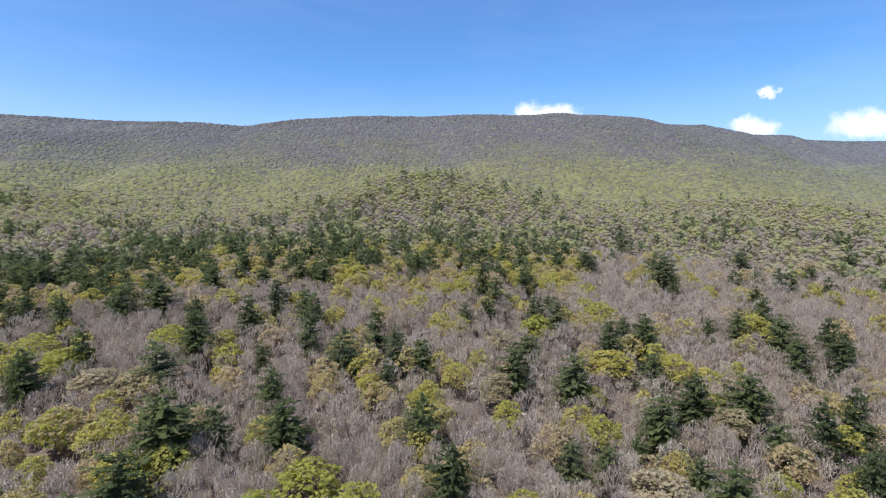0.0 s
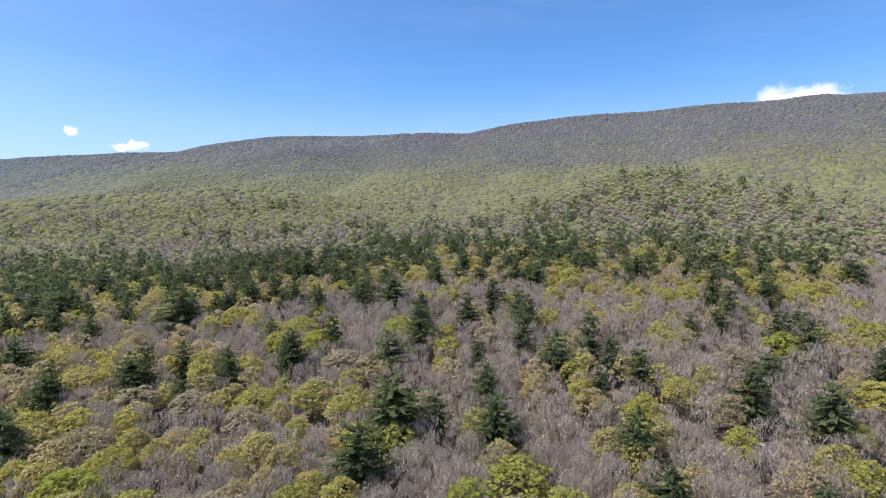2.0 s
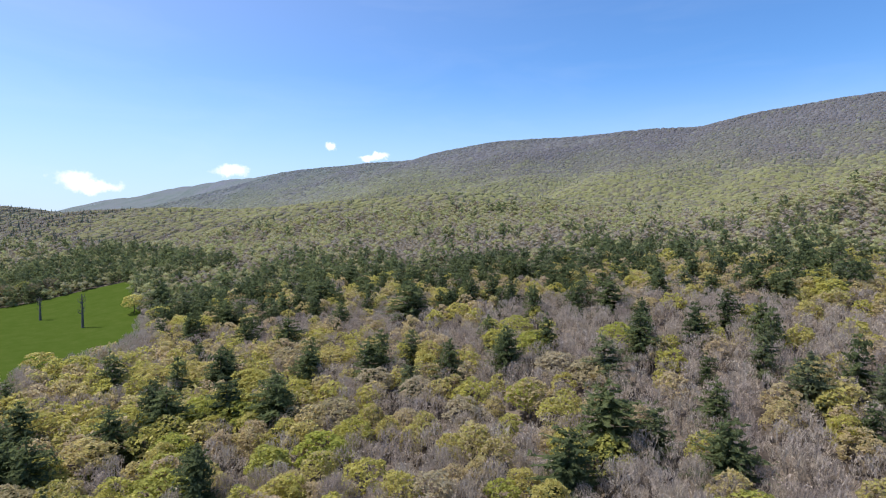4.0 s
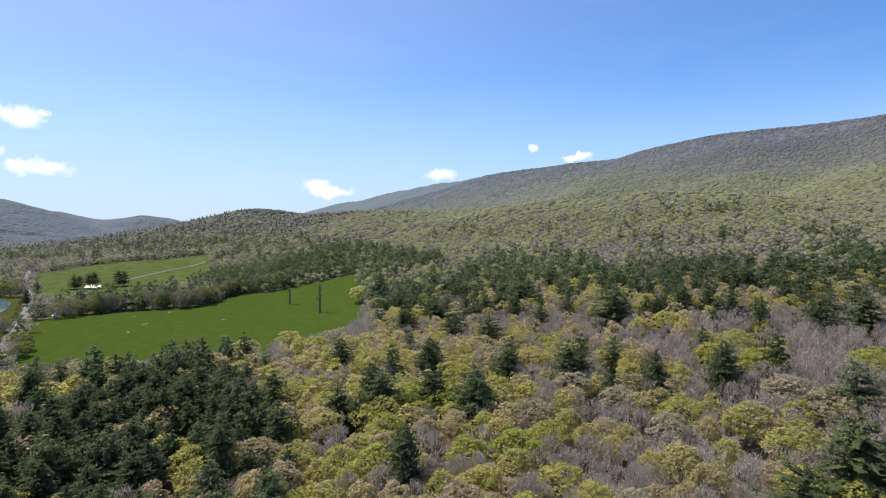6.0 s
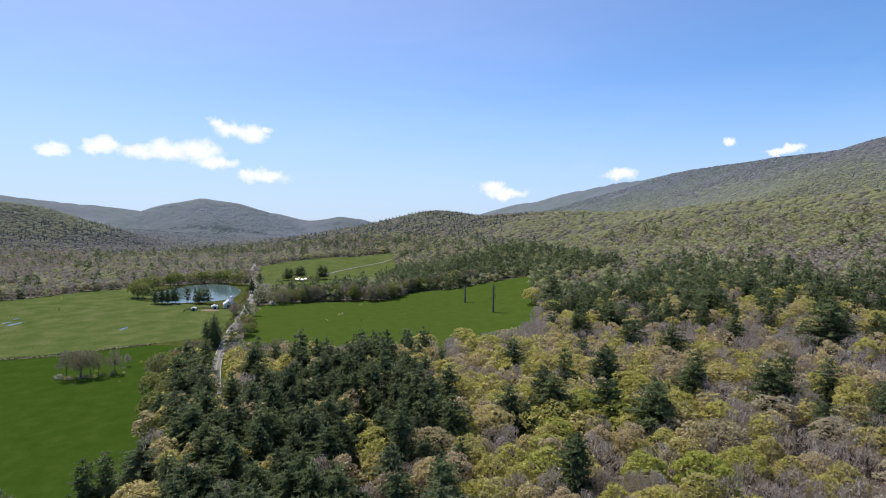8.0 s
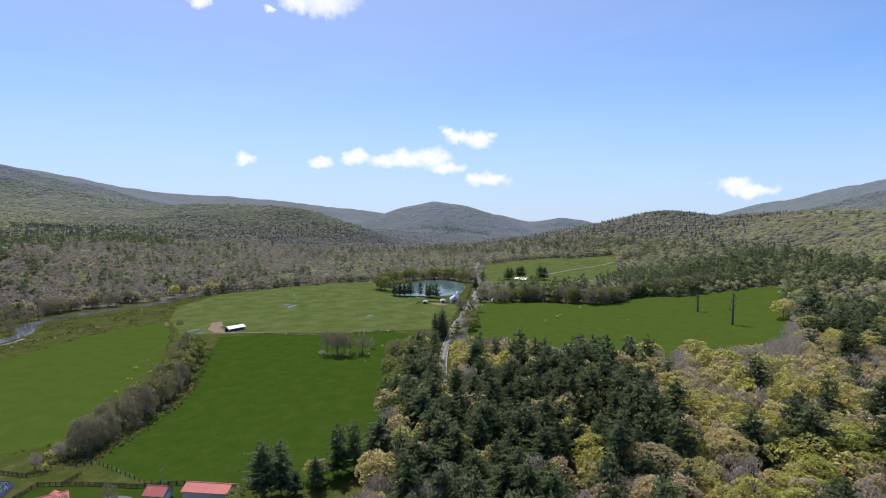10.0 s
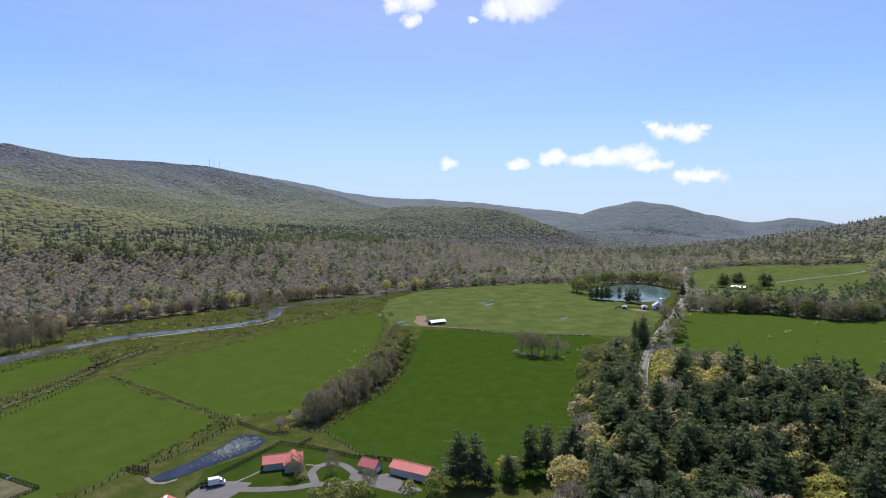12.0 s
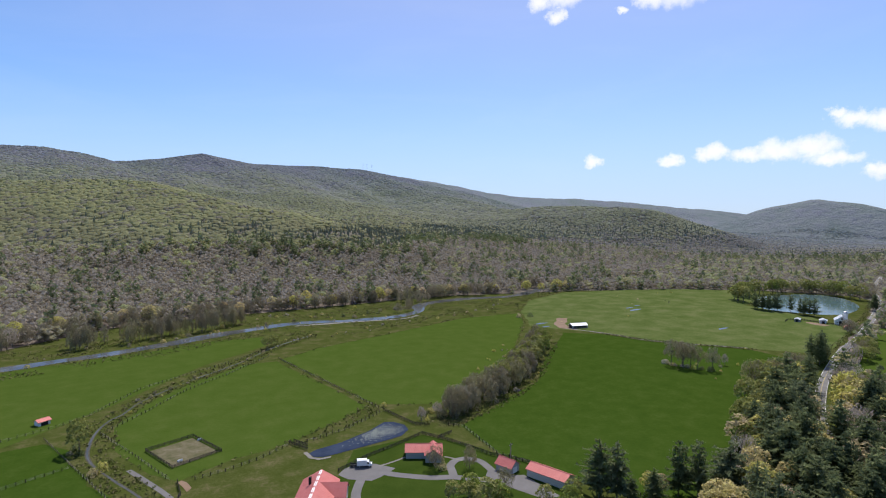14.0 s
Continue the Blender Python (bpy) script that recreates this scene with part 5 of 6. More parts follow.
# far bank of the river
grove("brown", along([(-20, -448), (-70, -452), (-110, -462), (-150, -474)], 46, 8), 15, 21, 0.48, "slender brown leafless riverside tree", "riverside trees")
grove("brown", along([(14, -474), (-56, -515), (-144, -519), (-256, -515), (-352, -514), (-420, -503)], 84, 7), 12, 18, 0.75, "reddish-brown leafless tree at the wood's edge", "trees of the wood's edge")
grove("spring", along([(14, -478), (-56, -519), (-144, -522), (-256, -518), (-352, -516), (-480, -484), (-560, -456)], 26, 9), 11, 17, 1.15, "yellow-olive leafing tree at the wood's edge", "trees of the wood's edge")
grove("brown", along([(-330, -492), (-380, -500), (-440, -492), (-500, -505), (-600, -470)], 24, 10), 14, 19, 1.0, "brown leafless riverside tree", "riverside trees")
grove("brown", along([(-290, -446), (-350, -486)], 7, 7), 9, 13, 1.0, "brown leafless riverside tree", "riverside trees")

SHRUB = {}


def shrub(x, y, h, w, kind):
    """A low bush without a visible trunk."""
    if kind not in SHRUB:
        r2 = np.random.RandomState(len(SHRUB) + 60)
        n = r2.normal(size=(260, 3))
        n[:, 2] = np.abs(n[:, 2])
        n /= np.linalg.norm(n, axis=1, keepdims=True)
        c = n * (0.42 + 0.10 * r2.rand(260, 1) + 0.06 * np.sin(7 * n[:, :1]))
        c[:, 2] *= 1.7
        m = {"olive": M_SPRING1, "dark": M_NEEDLE1, "grey": M_TWIG1, "brown": M_BROWN}[kind]
        SHRUB[kind] = shape_of("shrub", soup(fan(r2, c, n, 0.10, 0.9, 0.6)), [m])
    ob = new("shrub", SHRUB[kind])
    ob.matrix_world = pose(x, y, float(land(x, y)) + 0.02, 0, 0, rng.uniform(0, 360)) @ Matrix.Diagonal((w, w, h, 1))
    return tagged(ob, {"olive": "low olive-green bush in rough grass", "dark": "small dark green bush", "grey": "low leafless grey-brown bush", "brown": "tall brown leafless thicket in the field"}[kind], "bush", "bushes of the valley")


def bushes(line, count, side, low, high, kinds):
    for x, y in along(line, round(count * 0.68), side):
        h = rng.uniform(low, high)
        shrub(x, y, h, h * rng.uniform(1.0, 1.6), kinds[rng.randint(len(kinds))])


bushes(HEDGE, 30, 8, 1.2, 3.0, ("olive", "grey", "dark"))
bushes([(-140, -200), (-165, -206), (-190, -220), (-230, -246), (-270, -276)], 44, 6, 0.7, 1.9, ("olive", "grey", "olive", "dark"))
bushes([(-150, -386), (-220, -392), (-300, -400), (-370, -404), (-420, -440)], 40, 9, 0.9, 2.4, ("dark", "olive", "grey"))
bushes(RIVER[2:9], 31, 14, 0.8, 2.2, ("olive", "grey", "dark"))
bushes([(-20, -458), (-90, -478), (-200, -480), (-300, -480)], 29, 16, 1.0, 3.2, ("olive", "dark", "grey"))
bushes([(-406, -168), (-374, -224), (-368, -260)], 23, 1.6, 0.6, 1.5, ("dark", "olive"))
bushes([(-312, -176), (-350, -160), (-330, -150), (-300, -128)], 14, 6, 0.7, 1.8, ("olive", "grey"))
bushes(CREEK[1:6], 17, 5, 0.6, 1.6, ("olive", "grey", "dark"))
bushes([(-400, -310), (-470, -290), (-560, -330), (-640, -360)], 17, 26, 0.7, 1.6, ("dark", "olive"))
bushes([(-560, -370), (-640, -380), (-700, -350)], 10, 14, 0.8, 2.2, ("dark", "olive"))
bushes([(-420, -118), (-500, -128), (-600, -146)], 17, 8, 0.8, 2.2, ("olive", "dark", "grey"))
bushes([(-565, -60), (-470, -20), (-520, 20)], 5, 6, 1.0, 2.2, ("dark", "olive"))
bushes([(-900, -190), (-1000, -225), (-1100, -215)], 12, 10, 1.5, 3.0, ("olive", "dark"))
for x, y in ((-321, -179), (-322, -172), (-324, -168), (-319, -170), (-323, -163), (-329, -157), (-327, -175)):
    plant("brown", x, y, rng.uniform(14, 18), 0.85, "brown leafless tree of the copse in the field", "field copse")
bushes([(-320, -182), (-321, -172), (-323, -164), (-328, -156)], 15, 2.2, 1.8, 3.6, ("olive", "dark", "grey"))
bushes(HEDGE[:4], 34, 6, 2.0, 4.5, ("brown", "olive", "brown"))
bushes([(-60, -440), (-110, -452), (-180, -462), (-260, -450), (-300, -456)], 44, 9, 1.2, 3.6, ("brown", "olive", "brown", "dark"))
for x, y, h in ((-481, -52, 3.0), (-510, -44, 3.2), (-518, -42, 2.8), (-572, -27, 3.0), (-377, -352, 5.0), (-366, -356, 4.2), (-136, -222, 2.6), (-20, -225, 4.0), (-17, -222, 3.2), (-118, -152, 3.0)):
    shrub(x, y, h, h * 1.1, "olive" if h < 4.5 else "dark")


# rough grass and low brush where nobody mows: along water, hedges, fences and the road
r4 = np.random.RandomState(21)
tx, ty = r4.uniform(-820, 120, 240000), r4.uniform(-520, -60, 240000)
near_water = (off_line(tx, ty, RIVER) < 30) & (off_line(tx, ty, RIVER) > 7)
far_bank = ~inside(tx, ty, FIELD_G) & ~inside(tx, ty, FIELD_B) & ~inside(tx, ty, FIELD_C) & (ty < -380)
edges = (off_line(tx, ty, HEDGE) < 13) | (off_line(tx, ty, CREEK) < 6) & (off_line(tx, ty, CREEK) > 1) | (off_line(tx, ty, ROAD) < 9) & (off_line(tx, ty, ROAD) > 4)
edges |= off_line(tx, ty, [(-406, -166), (-373, -224), (-366, -262)]) < 3
edges |= off_line(tx, ty, [(-134, -225), (-110, -214), (-86, -206)]) < 5
edges |= ((off_line(tx, ty, FIELD_B + FIELD_B[:1]) < 1.6) | (off_line(tx, ty, FIELD_F + FIELD_F[:1]) < 1.2)) & (r4.rand(len(tx)) < 0.35)
take = inside(tx, ty, VALLEY) & (edges | ((near_water | far_bank) & (r4.rand(len(tx)) < 0.5) & (vnoise(tx / 14, ty / 14) > 0.42)))
tx, ty = tx[take], ty[take]
take = off_line(tx, ty, RIVER) > 7
tx, ty = tx[take], ty[take]
k = np.repeat(np.arange(len(tx)), 3)
size_ = r4.uniform(0.35, 1.0, len(tx)) ** 1.5
c = np.stack([tx[k] + r4.normal(0, 0.35, len(k)), ty[k] + r4.normal(0, 0.35, len(k)), land(tx, ty)[k] + 0.12 + 0.45 * size_[k]], 1)
tv, tn = fan(r4, c, np.tile([0, 0, 1.0], (len(k), 1)) + r4.normal(0, 0.5, (len(k), 3)), 0.75 * size_[k][:, None], 1.0, 0.5)
tagged(new("rough_grass", mesh_of("rough_grass", tv, np.arange(len(tv)).reshape(-1, 3), [M_TUSSOCK], tint=np.repeat(r4.rand(len(tx)), 9), normals=tn)), "unmown tussocks and low brush on banks and field edges", "grass", kind="stuff")
bushes([(-14, -252), (-16, -246), (-12, -249)], 5, 1.5, 1.5, 3.2, ("brown", "dark", "brown"))
bushes(CREEK[1:7], 26, 4, 0.8, 2.0, ("brown", "olive", "brown"))


# ---- dead trees in the field ----
def snag(x, y, h, group):
    ob = thing("dead_tree", (x, y, float(land(x, y)) + 0.4), "tall bare dead tree trunk standing alone in the field", "dead tree", group)
    bm = bmesh.new()
    bends = [(0, 0, -0.6), (0.15, 0.1, h * 0.3), (-0.1, 0.25, h * 0.62), (0.2, 0.1, h)]
    for k in range(3):
        tube(bm, bends[k], bends[k + 1], 1.1 - 0.26 * k, 0.84 - 0.26 * k, 9)
    part("trunk", bm, M_DEAD, ob)
    for k in range(22):
        z = h * rng.uniform(0.4, 0.97)
        a, q = rng.uniform(0, 6.28), rng.uniform(1.4, 4.6)
        bm = bmesh.new()
        elbow = (q * 0.6 * math.cos(a), q * 0.6 * math.sin(a), z + q * 0.25)
        tube(bm, (0, 0, z), elbow, 0.24, 0.15, 6)
        tube(bm, elbow, (q * 0.75 * math.cos(a), q * 0.75 * math.sin(a), z + q * 1.1), 0.15, 0.05, 6)
        part("branch", bm, M_DEAD, ob)
    return ob


snag(-501, 100, 27.0, "dead trees")
snag(-569, 83, 20.0, "dead trees")


# ---- farm buildings ----
def gable(bm, x0, x1, y0, y1, eave, ridge, thick=0.18, over=0.45):
    """A ridged roof along x with real thickness and overhang."""
    ym, k = (y0 + y1) / 2, (ridge - eave) / ((y1 - y0) / 2)
    for side in (-1, 1):
        ye = (y0 - over) if side < 0 else (y1 + over)
        ze = eave - k * over
        pts = [(x0 - over, ym, ridge), (x1 + over, ym, ridge), (x1 + over, ye, ze), (x0 - over, ye, ze)]
        lo = [bm.verts.new(p) for p in pts]
        hi = [bm.verts.new((p[0], p[1], p[2] + thick)) for p in pts]
        bm.faces.new(hi)
        bm.faces.new(lo[::-1])
        for a in range(4):
            b = (a + 1) % 4
            bm.faces.new((lo[a], lo[b], hi[b], hi[a]))
    return bm


def shellwalls(bm, x0, x1, y0, y1, eave, ridge):
    """Four walls with gable ends."""
    ym = (y0 + y1) / 2
    ends = []
    for x in (x0, x1):
        ends.append([bm.verts.new(p) for p in ((x, y0, -0.3), (x, y1, -0.3), (x, y1, eave), (x, ym, ridge - 0.02), (x, y0, eave))])
    a, b = ends
    bm.faces.new(a)
    bm.faces.new(b[::-1])
    bm.faces.new((a[0], b[0], b[4], a[4]))
    bm.faces.new((a[1], a[2], b[2], b[1]))
    bm.faces.new((a[0], a[1], b[1], b[0]))
    return bm


def opening(parent, x, y, z, w, h, face, kind, frame_mat):
    """A window, a door or the painted shade of an open bay on a wall that faces +x, -x, +y or -y."""
    dx, dy = {"x": (1, 0), "-x": (-1, 0), "y": (0, 1), "-y": (0, -1)}[face]

    def slab(inset, out0, out1, z0, z1, half):
        bm = bmesh.new()
        if dx:
            xs = sorted((x + dx * out0, x + dx * out1))
            return box(bm, xs[0], xs[1], y - half, y + half, z0, z1)
        ys = sorted((y + dy * out0, y + dy * out1))
        return box(bm, x - half, x + half, ys[0], ys[1], z0, z1)

    if kind == "window":
        fr = part("window", slab(0, -0.02, 0.06, z, z + h, w / 2), frame_mat, parent)
        part("pane", slab(0, 0.06, 0.075, z + 0.08, z + h - 0.08, w / 2 - 0.08), M_PANE, fr)
    elif kind == "door":
        part("door", slab(0, -0.02, 0.07, z, z + h, w / 2), frame_mat, parent)
    else:
        # no hole in the wall: a near-black slab paints the bay's inner shade
        part("bay_shade", slab(0, -0.02, 0.05, z, z + h, w / 2), M_DARK, parent, "dark panel painted as the shade inside an open bay")


def building(name, place, turn, size, eave, ridge, wall, roof, label, category, openings=(), seams=True, wing=None):
    """A gabled building: walls, two roof slopes with standing seams, doors and windows; long axis along its own x."""
    L, W = size
    ob = thing(name, (*place, float(land(*place))), label, category, turn=turn)
    part("wall", shellwalls(bmesh.new(), -L / 2, L / 2, -W / 2, W / 2, eave, ridge), wall, ob)
    rf = part("roof", gable(bmesh.new(), -L / 2, L / 2, -W / 2, W / 2, eave, ridge), roof, ob)
    k = (ridge - eave) / (W / 2)
    if seams:
        bm = bmesh.new()
        for n in range(int(L / 0.9) + 1):
            x = -L / 2 + n * 0.9
            for sd in (-1, 1):
                a, b = Vector((x, 0, ridge + 0.19)), Vector((x, sd * (W / 2 + 0.45), eave - k * 0.45 + 0.19))
                tube(bm, a, b, 0.035, 0.035, 4)
        part("roof_seams", bm, roof, rf)
        bm = bmesh.new()
        tube(bm, (-L / 2 - 0.45, 0, ridge + 0.2), (L / 2 + 0.45, 0, ridge + 0.2), 0.12, 0.12, 6)
        part("ridge_cap", bm, roof, rf)
    if wing:
        wx, wy, wl, ww, we, wr = wing
        m = Matrix.Translation((wx, wy, 0)) @ Matrix.Rotation(radians(90), 4, "Z")
        for nm, maker, mat in (("wing_wall", shellwalls, wall), ("wing_roof", gable, roof)):
            bm = maker(bmesh.new(), -wl / 2, wl / 2, -ww / 2, ww / 2, we, wr)
            bm.transform(m)
            part(nm, bm, mat, ob)
    for o in openings:
        opening(ob, *o)
    return ob


# house with white ridge panels
big = building("farmhouse", (-69.6, -155), 54, (24, 11.4), 3.5, 6.7, M_CREAM, M_REDROOF, "large farmhouse under a faded red metal roof", "house",
               [(-12, 3, 1.0, 1.4, 1.3, "-x", "window", M_WHITE), (-12, -3, 1.0, 1.4, 1.3, "-x", "window", M_WHITE), (-12, 0, 0, 1.1, 2.1, "-x", "door", M_WHITE)]
               + [(x, y, 1.0, 1.3, 1.3, f, "window", M_WHITE) for x in (-9, -1, 5, 9) for y, f in ((5.7, "y"), (-5.7, "-y"))], wing=(-4.5, 4.6, 9.6, 7.0, 3.4, 6.2))
for n in range(6):
    bm = box(bmesh.new(), -11.6 + n * 3.9, -8.8 + n * 3.9, -0.42, 0.42, 6.78, 6.98, 0.04)
    part("ridge_panel", bm, M_SKYLIGHT, big, "white ridge vent panel")
bm = box(bmesh.new(), -5.0, -4.2, -2.6, -1.8, 5.0, 8.0)
part("chimney", bm, M_DARK, big)
building("cottage", (-119.5, -165.8), 144, (13.5, 6.0), 2.7, 4.5, M_SIDING, M_REDROOF, "small grey cottage with a red metal roof", "house",
         [(x, 3.0, 0.9, 1.1, 1.1, "y", "window", M_WHITE) for x in (-5, -2.2, 1, 3.6)] + [(5.4, 3.0, 0, 1.0, 2.05, "y", "door", M_WHITE), (-6.75, 0, 0.9, 1.1, 1.1, "-x", "window", M_WHITE), (6.75, 0, 0.9, 1.1, 1.1, "x", "window", M_WHITE)]
         , wing=(3.6, -2.6, 8.0, 6.0, 2.9, 5.0))
building("garage", (-136.5, -137.5), 100, (6.5, 5.2), 2.5, 4.3, M_SIDING, M_REDROOF, "small grey garage with a red metal roof", "garage",
         [(3.25, 0, 0, 2.4, 2.1, "x", "door", M_WHITE), (0, 2.6, 0.9, 0.9, 0.9, "y", "window", M_WHITE)])
building("long_shed", (-143.0, -123.2), 101, (14.8, 6.2), 2.8, 4.2, M_CREAM, M_REDROOF, "long low shed with a red metal roof and open bay", "shed",
         [(-5.4, 3.1, 0, 2.8, 2.3, "y", "bay", M_WHITE), (-1.8, 3.1, 0, 2.6, 2.2, "y", "door", M_WHITE), (1.8, 3.1, 0, 2.6, 2.2, "y", "door", M_WHITE), (5.3, 3.1, 0, 2.6, 2.2, "y", "door", M_WHITE), (-7.4, 0, 0, 2.6, 2.3, "-x", "bay", M_WHITE)])
building("field_shed", (-4.5, -292.5), 25, (4.6, 3.6), 1.9, 2.6, M_WHITE, M_REDROOF, "small white field shed with a red roof", "shed",
         [(0, 1.8, 0, 2.8, 1.5, "y", "bay", M_WHITE)])
building("white_barn", (-371.0, -291), 160, (14.5, 6.4), 2.4, 3.9, M_GREYWOOD, M_TIN, "long pale barn with a pale tin roof and open end painted in shade", "barn",
         [(-7.25, 0, 0, 5.2, 2.4, "-x", "bay", M_WHITE), (-7.25, 2.9, 0, 0.4, 2.4, "-x", "door", M_WHITE), (-7.25, -2.9, 0, 0.4, 2.4, "-x", "door", M_WHITE)]
         + [(x, -3.2, 0.5, 1.9, 1.5, "-y", "bay", M_GREYWOOD) for x in (-4.6, -2.3, 0, 2.3, 4.6)])
building("dairy_barn", (-572, -161), 20, (12, 10), 4.0, 7.8, M_WHITE, M_TIN, "tall white dairy barn with a pale tin roof", "barn",
         [(6, 0, 0, 4.2, 3.6, "x", "bay", M_WHITE), (6, 0, 4.8, 1.4, 1.4, "x", "window", M_WHITE), (6, -3.4, 1.6, 0.9, 1.0, "x", "window", M_WHITE), (6, 3.4, 1.6, 0.9, 1.0, "x", "window", M_WHITE)])
building("milk_shed", (-566, -173), 20, (8, 5.5), 2.6, 3.8, M_WHITE, M_TIN, "low white annex beside the dairy barn", "shed",
         [(4.5, 0, 0, 2.2, 2.2, "x", "bay", M_WHITE), (0, 3, 1.1, 0.9, 0.9, "y", "window", M_WHITE)])
building("feed_shed", (-556, -190), 12, (7, 4), 2.2, 3.0, M_GREYWOOD, M_TIN, "small weathered feed shed", "shed", [(3.5, 0, 0, 1.6, 1.8, "x", "bay", M_WHITE)])
building("cattle_shed", (-548, -150), 20, (8, 4), 2.4, 3.2, M_GREYWOOD, M_REDROOF, "low weathered shed with a rusty roof", "shed", [(4, 0, 0, 2.0, 1.9, "x", "bay", M_WHITE)])
building("hillside_house", (-806, -124), 75, (18, 8), 3.0, 5.2, M_WHITE, M_TIN, "white farmhouse half hidden among trees", "house",
         [(x, -4.0, 1.0, 1.2, 1.3, "-y", "window", M_GREYWOOD) for x in (-7, -3.6, 3.6, 7)] + [(9, 0, 1.0, 1.2, 1.3, "x", "window", M_GREYWOOD), (0, -4.0, 0, 1.2, 2.1, "-y", "door", M_GREYWOOD)])
building("roadside_shed", (-587, -120), 20, (7, 5), 2.6, 4.2, M_WHITE, M_SIDING, "small pale shed at the field edge", "shed", [(3.5, 0, 0, 1.8, 2.0, "x", "door", M_GREYWOOD)])
building("mountain_cabin", (-1128, 972), 45, (14, 8), 4.0, 6.5, M_CREAM, M_GREYWOOD, "pale cabin in the woods on the mountain", "house", [(0, -4, 1.2, 2.0, 1.6, "-y", "window", M_WHITE)])

silo = thing("silo", (-582, -161, 0), "white concrete silo with a metal dome", "silo")
bm = bmesh.new()
tube(bm, (0, 0, -0.3), (0, 0, 9), 1.9, 1.9, 20)
part("drum", bm, M_WHITE, silo)
bm = bmesh.new()
bmesh.ops.create_uvsphere(bm, u_segments=20, v_segments=10, radius=1.95, matrix=Matrix.Translation((0, 0, 9)) @ Matrix.Diagonal((1, 1, 0.85, 1)))
bmesh.ops.delete(bm, geom=[v for v in bm.verts if v.co.z < 8.9], context="VERTS")
part("dome", bm, M_CHROME, silo, "galvanised metal dome")
for k in range(6):
    bm = bmesh.new()
    tube(bm, (0, 0, 1.0 + k * 1.5), (0, 0, 1.1 + k * 1.5), 1.94, 1.94, 20)
    part("hoop", bm, M_CHROME, silo)


# ---- drives and yards ----
sheet("yard_grass", [(-60, -140), (-100, -186), (-131, -182), (-141, -160), (-148, -125), (-138, -106), (-110, -120)], M_LAWN, 0.06, "mown farmyard lawn", "lawn", 6.0, 0.4)
sheet("yard", [(-86, -171), (-90, -174), (-97, -175), (-101, -170), (-105, -163), (-97, -160.5), (-93, -160), (-90, -163), (-87, -166)], M_DRIVE, 0.10, "grey asphalt turning place beside the house", "driveway", 3.0, 0.15)
sheet("yard_2", [(-127, -139), (-133, -143), (-133.5, -134), (-138.4, -131), (-137, -113), (-131, -116), (-128, -128)], M_DRIVE, 0.10, "grey asphalt apron before the long shed", "driveway", 3.0, 0.15)
ribbon("driveway_1", [(-95, -169), (-97.5, -166.5), (-102.2, -158.8), (-110.4, -149.8), (-117, -145.2), (-121, -140.8), (-126.4, -135), (-131, -129.6)], 3.4, M_DRIVE, 0.115, "curving grey asphalt drive", "driveway", 1.5)
ribbon("driveway_2", [(-117.6, -145), (-120.2, -149.4), (-122, -152.6), (-126.6, -154.8), (-131.2, -153.2), (-133.2, -148.6), (-131.8, -141.4), (-129.2, -133.4)], 3.0, M_DRIVE, 0.13, "loop of grey asphalt round a grass island", "driveway", 1.5)
ribbon("driveway_3", [(-95, -167), (-91.7, -164), (-87.2, -159), (-83, -152.8), (-79, -142)], 3.2, M_DRIVE, 0.125, "grey asphalt lane past the house", "driveway", 1.5)
ribbon("driveway_4", [(-27.6, -219.5), (-31.5, -205), (-35.2, -189.4), (-40, -160)], 1.8, M_DRIVE, 0.12, "grey gravelly farm lane beside the creek", "driveway", 3.0, 0.1)
ribbon("path_1", [(-101, -168), (-107, -168), (-113, -168.6)], 0.9, M_GRAVEL, 0.13, "pale garden path to the cottage", "path", 1.5)
ribbon("path_2", [(-125, -160), (-127, -156), (-128.5, -153.4)], 0.9, M_GRAVEL, 0.135, "pale garden path from the cottage", "path", 1.5)
sheet("pen_ground", [(-36.4, -233), (-53.2, -236.8), (-57.8, -216.6), (-41, -212.6)], M_WORN, 0.10, "worn grass inside the small fenced pen", "pen", 3.0, 0.3)
sheet("bare_ground_1", [(-360, -286), (-356, -300), (-366, -312), (-384, -326), (-396, -334), (-398, -328), (-388, -318), (-376, -306), (-368, -298), (-364, -288)], M_DIRT, 0.11, "trampled brown earth beside the white barn", "bare ground", 2.5, 2.6)
sheet("bare_ground_2", [(-39.6, -199), (-41.2, -200.2), (-42.8, -197.4), (-43.2, -192), (-41.2, -190), (-40.6, -195)], M_DIRT, 0.11, "patch of bare earth by the fence", "bare ground", 2.0, 0.8)
sheet("bare_ground_3", [(-262, -86), (-270, -82), (-266, -73), (-254, -72), (-252, -80)], M_DIRT, 0.2, "orange earth bank beside the road", "bare ground", 2.0, 0.8)
sheet("bare_ground_4", [(-553, -182), (-558, -184), (-561, -172), (-555, -164), (-550, -166), (-549, -174)], M_DIRT, 0.11, "muddy yard of the dairy barn", "bare ground", 2.5, 1.4)
sheet("pond_bank", [(-83.6, -196), (-85.2, -196), (-84.6, -190), (-87, -187.4), (-91, -186.6), (-90, -185.4), (-85.5, -186.4), (-83, -190)], M_GRAVEL, 0.11, "pale gravel at the pond's end", "bank", 2.0, 0.3)
